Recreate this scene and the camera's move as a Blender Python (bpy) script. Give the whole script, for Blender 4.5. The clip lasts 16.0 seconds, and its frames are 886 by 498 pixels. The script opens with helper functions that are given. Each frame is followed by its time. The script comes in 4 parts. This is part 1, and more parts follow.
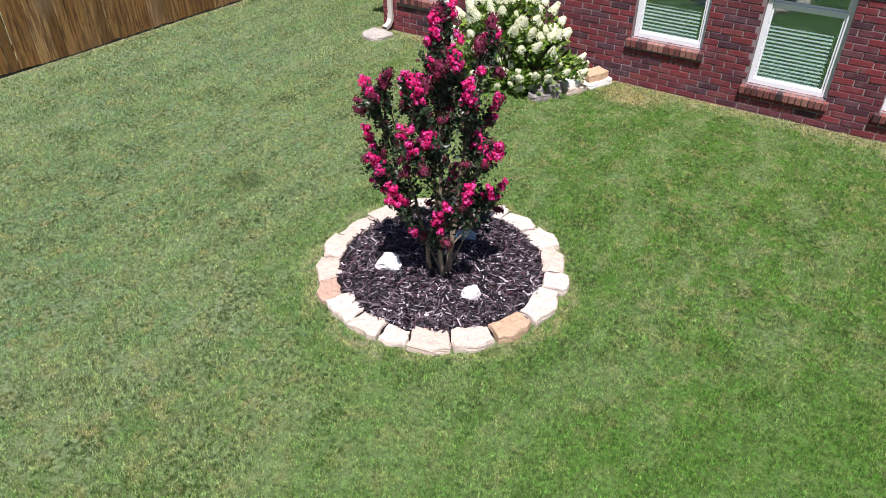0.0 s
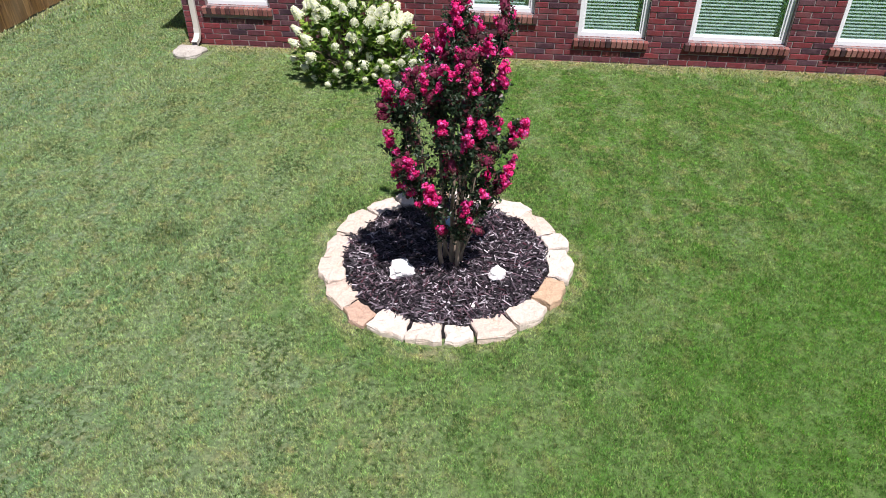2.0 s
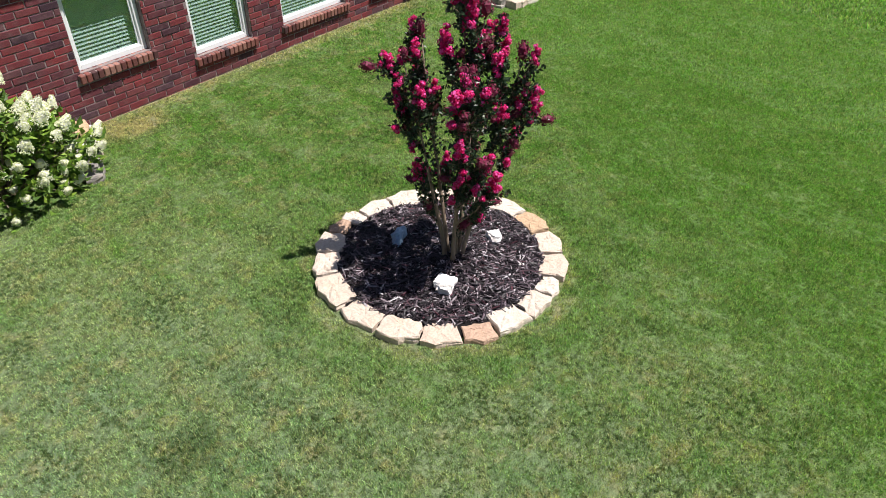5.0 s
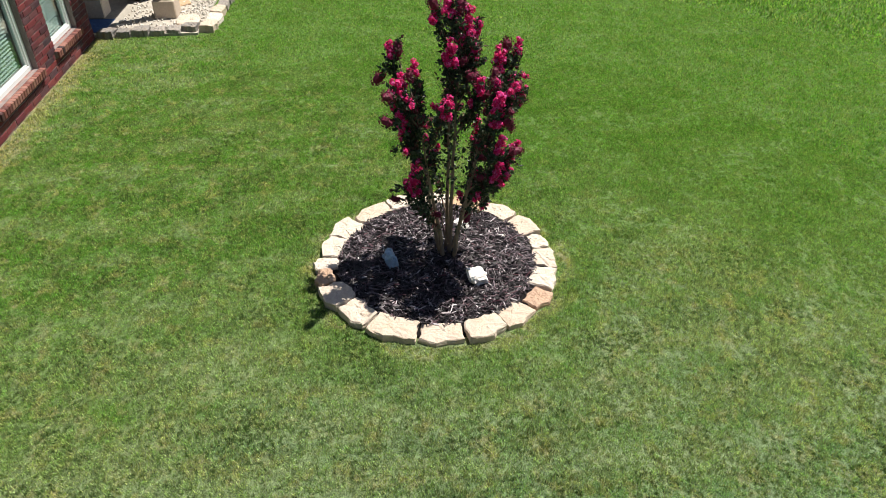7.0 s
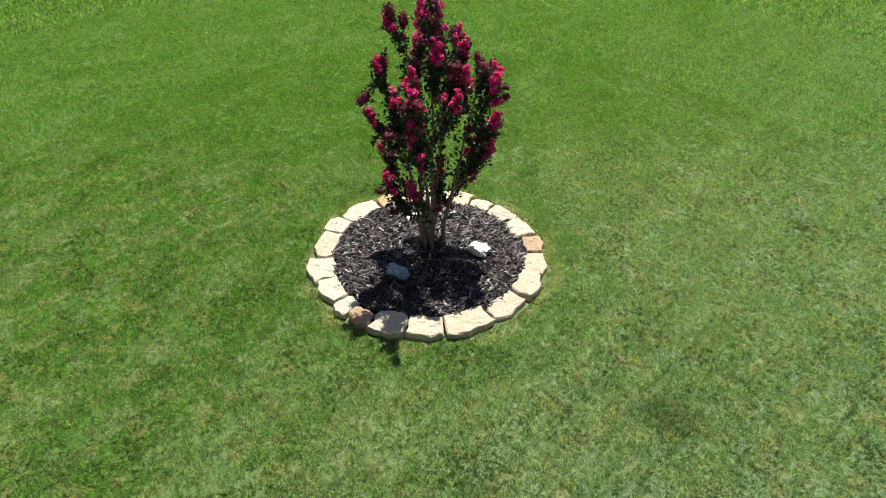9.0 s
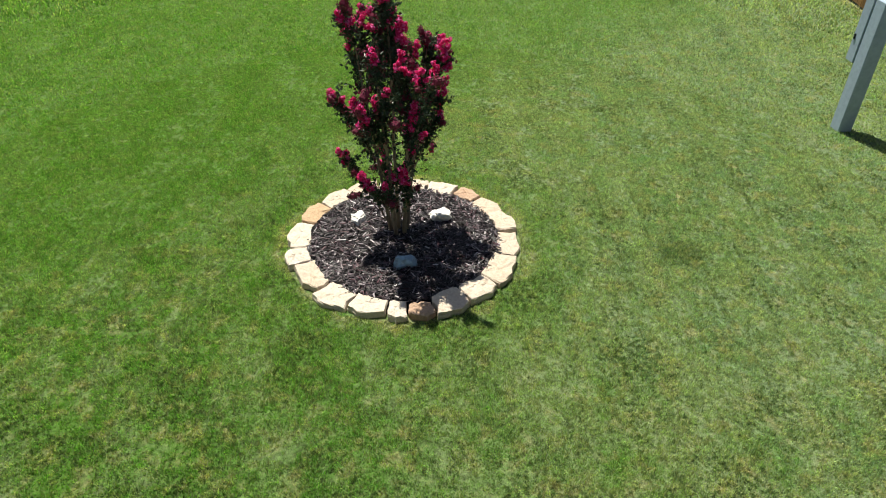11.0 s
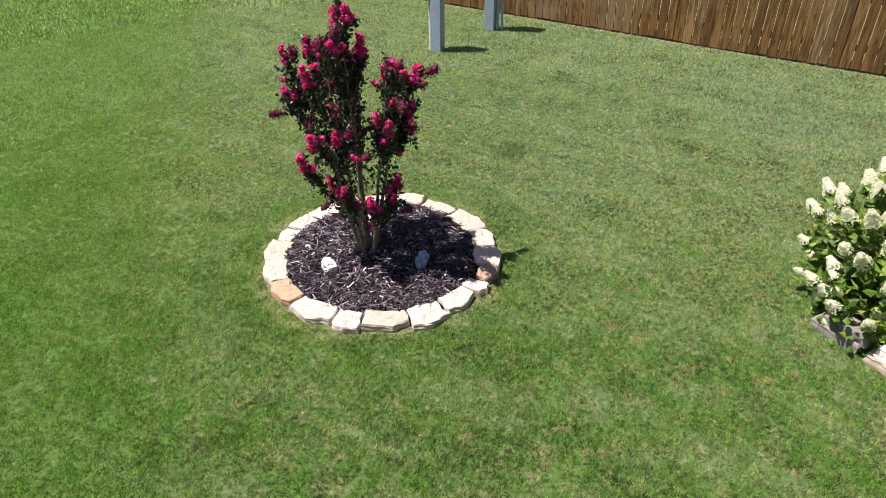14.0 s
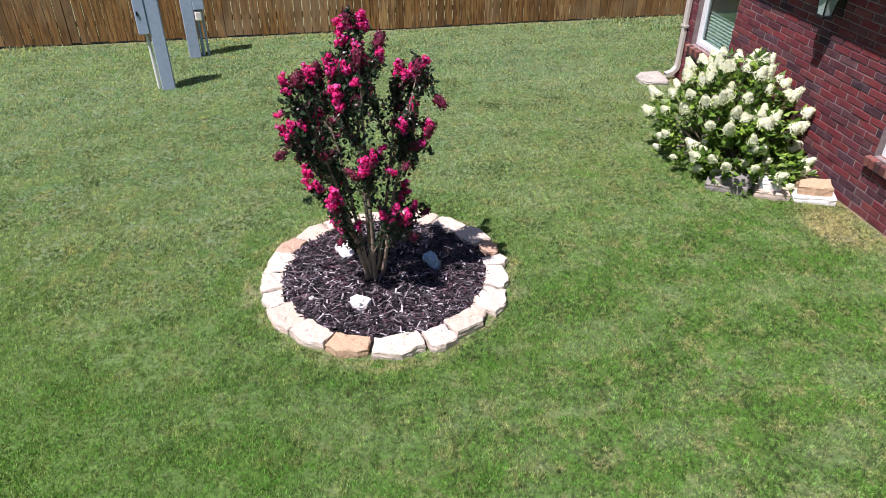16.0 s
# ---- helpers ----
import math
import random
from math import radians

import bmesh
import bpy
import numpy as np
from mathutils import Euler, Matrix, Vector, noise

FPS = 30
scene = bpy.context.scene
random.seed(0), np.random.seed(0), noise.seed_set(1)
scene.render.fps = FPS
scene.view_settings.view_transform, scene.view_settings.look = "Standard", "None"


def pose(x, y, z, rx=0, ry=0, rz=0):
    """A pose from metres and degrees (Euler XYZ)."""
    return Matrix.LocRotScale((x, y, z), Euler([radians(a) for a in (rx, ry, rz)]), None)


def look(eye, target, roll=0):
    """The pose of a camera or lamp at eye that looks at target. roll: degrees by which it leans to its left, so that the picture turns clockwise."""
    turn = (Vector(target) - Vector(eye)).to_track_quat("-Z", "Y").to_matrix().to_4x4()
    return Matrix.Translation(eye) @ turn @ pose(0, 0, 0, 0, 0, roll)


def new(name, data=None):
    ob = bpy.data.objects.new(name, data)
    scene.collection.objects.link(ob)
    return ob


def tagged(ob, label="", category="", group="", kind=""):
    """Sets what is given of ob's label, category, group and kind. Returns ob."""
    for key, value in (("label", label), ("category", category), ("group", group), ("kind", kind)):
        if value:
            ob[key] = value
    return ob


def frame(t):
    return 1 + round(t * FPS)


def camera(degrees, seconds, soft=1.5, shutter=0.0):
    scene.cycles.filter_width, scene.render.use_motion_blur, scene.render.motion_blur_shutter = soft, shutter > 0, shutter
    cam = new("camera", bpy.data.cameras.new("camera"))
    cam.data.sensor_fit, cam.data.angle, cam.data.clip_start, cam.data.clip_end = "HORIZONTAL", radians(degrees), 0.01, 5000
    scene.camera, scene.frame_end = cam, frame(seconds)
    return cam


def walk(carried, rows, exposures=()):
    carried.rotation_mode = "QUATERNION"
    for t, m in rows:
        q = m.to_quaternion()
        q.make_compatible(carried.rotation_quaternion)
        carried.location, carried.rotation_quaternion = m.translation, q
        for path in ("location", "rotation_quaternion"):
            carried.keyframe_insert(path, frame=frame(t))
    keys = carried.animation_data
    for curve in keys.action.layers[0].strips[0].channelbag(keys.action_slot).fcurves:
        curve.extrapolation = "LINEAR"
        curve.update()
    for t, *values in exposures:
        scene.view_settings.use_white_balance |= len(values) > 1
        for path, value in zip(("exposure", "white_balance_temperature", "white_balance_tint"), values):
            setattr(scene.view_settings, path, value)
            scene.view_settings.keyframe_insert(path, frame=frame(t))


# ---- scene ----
cam = camera(64.4, 16.0, soft=0.75)
PATH = [
    (0, (2.588, -3.882, 3.609), (1.679, -2.53, 2.448), 0.1),
    (0.5, (2.2, -4.115, 3.605), (1.422, -2.689, 2.438), 0.2),
    (1, (1.724, -4.354, 3.601), (1.105, -2.856, 2.429), 0.2),
    (1.5, (1.148, -4.535, 3.588), (0.722, -2.972, 2.415), 0.2),
    (2, (0.466, -4.642, 3.58), (0.269, -3.036, 2.404), 0.1),
    (2.5, (-0.293, -4.651, 3.562), (-0.233, -3.034, 2.386), 0.1),
    (3, (-1.113, -4.526, 3.557), (-0.771, -2.946, 2.38), -0.2),
    (3.5, (-1.92, -4.254, 3.54), (-1.291, -2.764, 2.363), -0.2),
    (4, (-2.619, -3.87, 3.537), (-1.744, -2.511, 2.36), -0.2),
    (4.2, (-2.872, -3.703, 3.547), (-1.91, -2.407, 2.366), -0.4),
    (6.3, (-4.901, -0.749, 3.764), (-3.319, -0.483, 2.569), 0.3),
    (6.5, (-4.954, -0.403, 3.788), (-3.36, -0.253, 2.589), 0.4),
    (7, (-4.985, 0.449, 3.823), (-3.388, 0.314, 2.625), 0.4),
    (7.5, (-4.845, 1.282, 3.851), (-3.302, 0.869, 2.648), 0.3),
    (8, (-4.623, 2.092, 3.883), (-3.177, 1.418, 2.676), 0.3),
    (8.5, (-4.267, 2.869, 3.898), (-2.965, 1.958, 2.682), 0.1),
    (9, (-3.696, 3.565, 3.954), (-2.584, 2.435, 2.735), 0.0),
    (9.2, (-3.472, 3.816, 3.97), (-2.446, 2.609, 2.749), 0.0),
    (11.3, (0.018, 5.305, 3.738), (-0.136, 3.701, 2.553), 0.2),
    (11.5, (0.374, 5.308, 3.699), (0.102, 3.711, 2.527), -0.1),
    (12, (1.28, 5.259, 3.743), (0.725, 3.732, 2.576), -0.3),
    (12.5, (2.124, 4.997, 3.776), (1.313, 3.585, 2.615), -0.4),
    (13, (2.901, 4.492, 3.785), (1.851, 3.242, 2.631), -0.3),
    (13.5, (3.533, 3.9, 3.751), (2.285, 2.837, 2.606), -0.3),
    (14, (4.104, 3.254, 3.723), (2.697, 2.409, 2.58), -0.3),
    (14.5, (4.562, 2.479, 3.687), (3.027, 1.885, 2.551), -0.1),
    (15, (4.835, 1.588, 3.658), (3.216, 1.273, 2.526), -0.2),
    (15.5, (4.954, 0.662, 3.635), (3.3, 0.649, 2.51), -0.3),
    (16, (4.831, -0.341, 3.536), (3.194, -0.031, 2.435), 0.3),
]
EXPOSURES = [(0.0, 0.53, 6150, 23), (4.0, 0.52, 6300, 16), (7.0, 0.55, 6800, 10), (9.0, 0.54, 6900, 0), (11.5, 0.54, 7000, 7), (13.0, 0.59, 6800, 16), (16.0, 0.58, 6150, 25)]
walk(cam, [(t, look(eye, target, roll)) for t, eye, target, roll in PATH], EXPOSURES)


# ---- light ----
SUN_FROM = Vector((0.24, -0.40, 1.0)).normalized()
world = bpy.data.worlds.new("world")
scene.world = world
world.use_nodes = True
sky = world.node_tree.nodes.new("ShaderNodeTexSky")
sky.sky_type = "NISHITA"
sky.sun_disc = False
sky.sun_elevation = math.asin(SUN_FROM.z)
sky.sun_rotation = math.atan2(SUN_FROM.x, SUN_FROM.y)
world.node_tree.links.new(sky.outputs[0], world.node_tree.nodes["Background"].inputs[0])
world.node_tree.nodes["Background"].inputs[1].default_value = 0.050
sun = new("sun", bpy.data.lights.new("sun", "SUN"))
sun.data.energy = 5.0
sun.data.angle = radians(0.55)
sun.data.color = (1.0, 0.96, 0.90)
sun.matrix_world = look(SUN_FROM * 20, (0, 0, 0))

# ---- materials ----
RING_X, RING_Y = -0.09, 0.09      # centre of the planting bed
WALL_Y = 4.80                     # face of the garden wall


class Nodes:
    """Short hand for a node material."""

    def __init__(self, name, rough=0.8, metal=0.0, spec=0.3):
        self.m = bpy.data.materials.new(name)
        self.m.use_nodes = True
        self.t = self.m.node_tree
        self.b = self.t.nodes["Principled BSDF"]
        self.b.inputs["Roughness"].default_value = rough
        self.b.inputs["Metallic"].default_value = metal
        self.b.inputs["Specular IOR Level"].default_value = spec

    def add(self, kind, **values):
        n = self.t.nodes.new(kind)
        for k, v in values.items():
            n.inputs[k].default_value = v
        return n

    def link(self, a, b):
        self.t.links.new(a, b)

    def where(self, local=False, stretch=(1, 1, 1)):
        if local:
            src = self.add("ShaderNodeTexCoord").outputs["Object"]
        else:
            src = self.add("ShaderNodeNewGeometry").outputs["Position"]
        m = self.add("ShaderNodeMapping")
        m.inputs["Scale"].default_value = stretch
        self.link(src, m.inputs["Vector"])
        return m.outputs[0]

    def noise(self, scale, detail=4, rough=0.6, vec=None):
        n = self.add("ShaderNodeTexNoise", Scale=scale, Detail=detail, Roughness=rough)
        if vec is not None:
            self.link(vec, n.inputs["Vector"])
        return n.outputs["Fac"]

    def ramp(self, fac, *stops):
        r = self.t.nodes.new("ShaderNodeValToRGB")
        while len(r.color_ramp.elements) < len(stops):
            r.color_ramp.elements.new(0.5)
        for e, (p, c) in zip(r.color_ramp.elements, stops):
            e.position = p
            e.color = (*c, 1) if len(c) == 3 else c
        self.link(fac, r.inputs[0])
        return r.outputs[0]

    def mix(self, fac, a, b, how="MIX"):
        n = self.t.nodes.new("ShaderNodeMix")
        n.data_type = "RGBA"
        n.blend_type = how
        for k, v in ((0, fac), (6, a), (7, b)):
            if isinstance(v, (int, float)):
                n.inputs[k].default_value = v
            elif isinstance(v, tuple):
                n.inputs[k].default_value = (*v, 1)
            else:
                self.link(v, n.inputs[k])
        return n.outputs[2]

    def math(self, op, a, b=0.0, clamp=False):
        n = self.t.nodes.new("ShaderNodeMath")
        n.operation = op
        n.use_clamp = clamp
        for k, v in ((0, a), (1, b)):
            if isinstance(v, (int, float)):
                n.inputs[k].default_value = v
            else:
                self.link(v, n.inputs[k])
        return n.outputs[0]

    def color(self, c):
        if isinstance(c, tuple):
            self.b.inputs["Base Color"].default_value = (*c, 1)
        else:
            self.link(c, self.b.inputs["Base Color"])
        return self

    def bump(self, height, strength=0.4, dist=0.01):
        n = self.add("ShaderNodeBump", Strength=strength, Distance=dist)
        self.link(height, n.inputs["Height"])
        self.link(n.outputs[0], self.b.inputs["Normal"])
        return self


def lawn_colour(k):
    """Patchy mown turf: lush ring round the bed, pale bands along the mowing, dry tufts, a strip of straw by the wall."""
    p = k.where()
    sep = k.add("ShaderNodeSeparateXYZ")
    k.link(p, sep.inputs[0])
    x, y = sep.outputs[0], sep.outputs[1]
    broad = k.noise(0.55, 3, 0.55, p)
    mid = k.noise(2.3, 4, 0.6, p)
    fine = k.noise(17.0, 4, 0.7, p)
    c = k.ramp(mid, (0.28, GRASS_LUSH), (0.47, GRASS_MID), (0.64, GRASS_PALE))
    c = k.mix(k.ramp(broad, (0.40, (0, 0, 0)), (0.62, (0.55, 0.55, 0.55))), c, GRASS_BLUE)
    # mowing bands along the fence
    band = k.noise(1.0, 3, 0.5, k.where(stretch=(2.1, 0.12, 1)))
    c = k.mix(k.ramp(band, (0.46, (0, 0, 0)), (0.55, (0.7, 0.7, 0.7))), c, GRASS_PALE)
    # bluish turf in the west, lush turf in the east
    east = k.math("ADD", x, k.math("MULTIPLY", k.math("MAXIMUM", y, 0.0), 0.80))
    side = k.math("DIVIDE", k.math("ADD", k.math("ADD", east, 6.0), k.math("MULTIPLY", k.math("SUBTRACT", broad, 0.5), 5.0)), 12.0)
    c = k.mix(k.ramp(side, (0.25, (0.5, 0.5, 0.5)), (0.50, (0, 0, 0))), c, GRASS_BLUE)
    c = k.mix(k.ramp(side, (0.46, (0, 0, 0)), (0.68, (0.9, 0.9, 0.9))), c, GRASS_LUSH)
    # dry blades and small bare places
    dry = k.noise(5.5, 5, 0.75, p)
    c = k.mix(k.ramp(dry, (0.49, (0, 0, 0)), (0.66, (0.85, 0.85, 0.85))), c, GRASS_DRY)
    thin = k.noise(3.1, 5, 0.7, k.where(stretch=(1.3, 0.8, 1)))
    c = k.mix(k.ramp(thin, (0.60, (0, 0, 0)), (0.72, (0.5, 0.5, 0.5))), c, GRASS_STRAW)
    # thin broken mowing furrows west of the bed
    wob = k.noise(1.0, 3, 0.5, k.where(stretch=(0.6, 0.40, 1)))
    line = k.math("FRACT", k.math("ADD", k.math("MULTIPLY", x, 2.7), k.math("MULTIPLY", wob, 0.9)))
    line = k.ramp(line, (0.0, (0, 0, 0)), (0.05, (1, 1, 1)), (0.08, (1, 1, 1)), (0.14, (0, 0, 0)))
    broken = k.noise(1.0, 5, 0.8, k.where(stretch=(5.0, 3.4, 1)))
    broken = k.ramp(broken, (0.47, (0, 0, 0)), (0.60, (0.70, 0.70, 0.70)))
    west = k.ramp(side, (0.40, (1, 1, 1)), (0.50, (0, 0, 0)))
    c = k.mix(k.math("MULTIPLY", k.math("MULTIPLY", line, broken), west), c, GRASS_DARK)
    # lush turf round the bed
    dx = k.math("ADD", x, -RING_X)
    dy = k.math("ADD", y, -RING_Y)
    r = k.math("SQRT", k.math("ADD", k.math("MULTIPLY", dx, dx), k.math("MULTIPLY", dy, dy)))
    r = k.math("ADD", r, k.math("MULTIPLY", k.math("SUBTRACT", mid, 0.5), 0.9))
    lush = k.ramp(k.math("DIVIDE", r, 4.0), (0.26, (0.0, 0.0, 0.0)), (0.29, (0.55, 0.55, 0.55)), (0.36, (0.35, 0.35, 0.35)), (0.46, (0, 0, 0)))
    c = k.mix(lush, c, GRASS_LUSH)
    rim = k.ramp(k.math("DIVIDE", r, 4.0), (0.255, (0, 0, 0)), (0.262, (0.6, 0.6, 0.6)), (0.275, (0.35, 0.35, 0.35)), (0.30, (0, 0, 0)))
    c = k.mix(rim, c, GRASS_STRAW)
    # one dense dark tuft west of the bed
    sx = k.math("MULTIPLY", k.math("ADD", x, 2.57), 3.2)
    sy = k.math("MULTIPLY", k.math("ADD", y, -0.16), 4.2)
    s2 = k.math("SQRT", k.math("ADD", k.math("MULTIPLY", sx, sx), k.math("MULTIPLY", sy, sy)))
    s2 = k.math("ADD", s2, k.math("MULTIPLY", k.math("SUBTRACT", dry, 0.5), 1.6))
    c = k.mix(k.ramp(s2, (0.55, (0.42, 0.42, 0.42)), (1.05, (0, 0, 0))), c, GRASS_DARK)
    # straw patch beside the shrub
    px = k.math("MULTIPLY", k.math("ADD", x, 0.15), 2.0)
    py = k.math("MULTIPLY", k.math("ADD", y, -4.38), 3.2)
    p2 = k.math("SQRT", k.math("ADD", k.math("MULTIPLY", px, px), k.math("MULTIPLY", py, py)))
    p2 = k.math("ADD", p2, k.math("MULTIPLY", k.math("SUBTRACT", dry, 0.5), 2.4))
    c = k.mix(k.ramp(p2, (0.50, (0.95, 0.95, 0.95)), (1.2, (0, 0, 0))), c, GRASS_STRAW)
    # straw along the wall's foot
    w = k.math("ADD", y, k.math("MULTIPLY", k.math("SUBTRACT", dry, 0.5), 0.9))
    c = k.mix(k.ramp(k.math("MULTIPLY", k.math("ADD", w, -4.08), k.math("GREATER_THAN", x, -4.5)), (0.30, (0, 0, 0)), (0.66, (0.9, 0.9, 0.9))), c, GRASS_STRAW)
    f = k.math("ADD", x, k.math("MULTIPLY", k.math("SUBTRACT", dry, 0.5), -0.5))
    c = k.mix(k.ramp(k.math("ADD", k.math("MULTIPLY", f, -1.0), -6.5), (0.60, (0, 0, 0)), (0.85, (0.8, 0.8, 0.8))), c, GRASS_STRAW)
    # shade of small tufts painted in as dark specks, and lighter scuffs
    tuft = k.noise(25.0, 3, 0.6, p)
    c = k.mix(k.ramp(k.math("MULTIPLY", tuft, k.math("ADD", mid, 0.5)), (0.545, (0, 0, 0)), (0.62, (0.9, 0.9, 0.9))), c, GRASS_DARK)
    scuff = k.noise(1.4, 5, 0.7, k.where(stretch=(1.5, 0.7, 1)))
    c = k.mix(k.ramp(scuff, (0.47, (0, 0, 0)), (0.60, (0.50, 0.50, 0.50))), c, GRASS_PALE)
    # lusher turf towards the south-east
    se = k.math("ADD", k.math("SUBTRACT", x, y), k.math("MULTIPLY", k.math("SUBTRACT", broad, 0.5), 3.0))
    c = k.mix(k.ramp(k.math("DIVIDE", se, 6.0), (0.22, (0, 0, 0)), (0.58, (0.6, 0.6, 0.6))), c, GRASS_LUSH)
    # shade in the hollows between clumps, put into the colour
    hollow_shade = k.noise(15.0, 5, 0.8, p)
    hollow_shade = k.ramp(hollow_shade, (0.36, (0.60, 0.60, 0.60)), (0.45, (0, 0, 0)))
    c = k.mix(k.math("MULTIPLY", hollow_shade, k.ramp(side, (0.34, (0.25, 0.25, 0.25)), (0.52, (1, 1, 1)))), c, GRASS_DARK)
    # two grains that paint shadowed gaps and bright tips of the sward
    clump = k.noise(34.0, 4, 0.75, p)
    c = k.mix(0.50, c, k.ramp(clump, (0.32, (0.15, 0.15, 0.15)), (0.50, (0.52, 0.52, 0.52)), (0.70, (0.84, 0.84, 0.80))), "OVERLAY")
    return k.mix(0.50, c, k.ramp(fine, (0.3, (0.20, 0.22, 0.22)), (0.7, (0.82, 0.82, 0.8))), "OVERLAY"), fine


GRASS_DARK = (0.062, 0.125, 0.031)
GRASS_LUSH = (0.128, 0.310, 0.044)
GRASS_MID = (0.238, 0.365, 0.112)
GRASS_PALE = (0.350, 0.450, 0.225)
GRASS_BLUE = (0.265, 0.405, 0.255)
GRASS_DRY = (0.460, 0.430, 0.215)
GRASS_STRAW = (0.560, 0.490, 0.285)


def lawn_ground():
    k = Nodes("turf_ground", 0.95, spec=0.1)
    c, fine = lawn_colour(k)
    k.color(k.mix(0.55, c, (0.034, 0.042, 0.014)))
    return k.bump(k.math("ADD", fine, k.noise(130.0, 3, 0.7, k.where())), 0.8, 0.02).m


def grass_blades():
    k = Nodes("grass_blade", 0.62, spec=0.25)
    c, _ = lawn_colour(k)
    isl = k.add("ShaderNodeNewGeometry").outputs["Random Per Island"]
    c = k.mix(k.ramp(isl, (0.0, (0, 0, 0)), (0.55, (0, 0, 0)), (0.95, (0.5, 0.5, 0.5))), c, GRASS_DRY)
    c = k.mix(0.6, c, k.ramp(k.math("FRACT", k.math("MULTIPLY", isl, 37.0)), (0.0, (0.14, 0.14, 0.14)), (0.5, (0.52, 0.52, 0.52)), (1.0, (0.88, 0.88, 0.84))), "OVERLAY")
    k.color(c)
    tr = k.add("ShaderNodeBsdfTranslucent")
    k.link(k.mix(1.0, c, (1.24, 1.30, 0.74), "MULTIPLY"), tr.inputs[0])
    mx = k.add("ShaderNodeMixShader")
    mx.inputs[0].default_value = 0.52
    k.link(k.b.outputs[0], mx.inputs[1])
    k.link(tr.outputs[0], mx.inputs[2])
    k.link(mx.outputs[0], k.t.nodes["Material Output"].inputs[0])
    return k.m


def leaf_material(name, dark, light, tip, share=0.3, rough=0.45, back=0.3):
    k = Nodes(name, rough, spec=0.4)
    isl = k.add("ShaderNodeNewGeometry").outputs["Random Per Island"]
    c = k.ramp(isl, (0.0, dark), (1.0 - share, light), (1.0 - share + 0.04, tip), (1.0, tip))
    c = k.mix(0.4, c, k.ramp(k.noise(60, 3), (0.35, (0.3, 0.3, 0.3)), (0.65, (0.7, 0.7, 0.7))), "OVERLAY")
    k.color(c)
    tr = k.add("ShaderNodeBsdfTranslucent")
    k.link(c, tr.inputs[0])
    mx = k.add("ShaderNodeMixShader")
    mx.inputs[0].default_value = back
    k.link(k.b.outputs[0], mx.inputs[1])
    k.link(tr.outputs[0], mx.inputs[2])
    k.link(mx.outputs[0], k.t.nodes["Material Output"].inputs[0])
    return k.m


def stone_material(name, *tones):
    k = Nodes(name, 0.88, spec=0.2)
    rnd = k.add("ShaderNodeObjectInfo").outputs["Random"]
    p = k.where()
    n1 = k.noise(9, 6, 0.7, p)
    n2 = k.noise(48, 5, 0.75, p)
    step = 1.0 / (len(tones) - 1)
    c = k.ramp(rnd, *[(i * step, t) for i, t in enumerate(tones)])
    c = k.mix(k.ramp(n1, (0.50, (0, 0, 0)), (0.75, (0.40, 0.40, 0.40))), c, (0.50, 0.36, 0.23))
    c = k.mix(0.5, c, k.ramp(n2, (0.3, (0.3, 0.3, 0.3)), (0.7, (0.72, 0.72, 0.72))), "OVERLAY")
    pit = k.noise(22, 6, 0.8, p)
    c = k.mix(k.ramp(pit, (0.30, (0.7, 0.7, 0.7)), (0.38, (0, 0, 0))), c, (0.20, 0.145, 0.10))
    k.color(c)
    return k.bump(k.math("ADD", n1, k.math("MULTIPLY", n2, 0.4)), 0.9, 0.02).m


def brick_material():
    k = Nodes("clay_brick", 0.85, spec=0.2)
    rnd = k.add("ShaderNodeObjectInfo").outputs["Random"]
    isl = k.add("ShaderNodeNewGeometry").outputs["Random Per Island"]
    pick = k.math("FRACT", k.math("ADD", rnd, isl))
    p = k.where()
    n1 = k.noise(9, 4, 0.6, p)
    n2 = k.noise(90, 4, 0.7, p)
    c = k.ramp(pick, (0.0, (0.042, 0.026, 0.036)), (0.14, (0.095, 0.030, 0.038)), (0.30, (0.165, 0.034, 0.040)), (0.55, (0.200, 0.038, 0.040)), (0.70, (0.120, 0.034, 0.044)), (0.82, (0.215, 0.055, 0.052)), (0.92, (0.080, 0.044, 0.058)), (1.0, (0.150, 0.060, 0.062)))
    c = k.mix(k.ramp(n1, (0.48, (0, 0, 0)), (0.72, (0.5, 0.5, 0.5))), c, (0.17, 0.105, 0.105))
    smut = k.noise(2.2, 5, 0.65, p)
    c = k.mix(k.ramp(smut, (0.45, (0, 0, 0)), (0.7, (0.55, 0.55, 0.55))), c, (0.055, 0.026, 0.032))
    c = k.mix(0.65, c, k.ramp(n2, (0.3, (0.22, 0.22, 0.22)), (0.7, (0.75, 0.75, 0.75))), "OVERLAY")
    k.color(c)
    return k.bump(k.math("ADD", n1, n2), 0.5, 0.004).m


def sill_brick_material():
    k = Nodes("sill_brick", 0.85, spec=0.2)
    rnd = k.add("ShaderNodeObjectInfo").outputs["Random"]
    p = k.where()
    n2 = k.noise(60, 4, 0.7, p)
    c = k.ramp(rnd, (0.0, (0.055, 0.034, 0.036)), (0.22, (0.13, 0.05, 0.046)), (0.55, (0.24, 0.100, 0.080)), (0.8, (0.30, 0.155, 0.125)), (1.0, (0.20, 0.070, 0.060)))
    c = k.mix(0.4, c, k.ramp(n2, (0.3, (0.3, 0.3, 0.3)), (0.7, (0.75, 0.75, 0.75))), "OVERLAY")
    k.color(c)
    return k.bump(n2, 0.5, 0.004).m


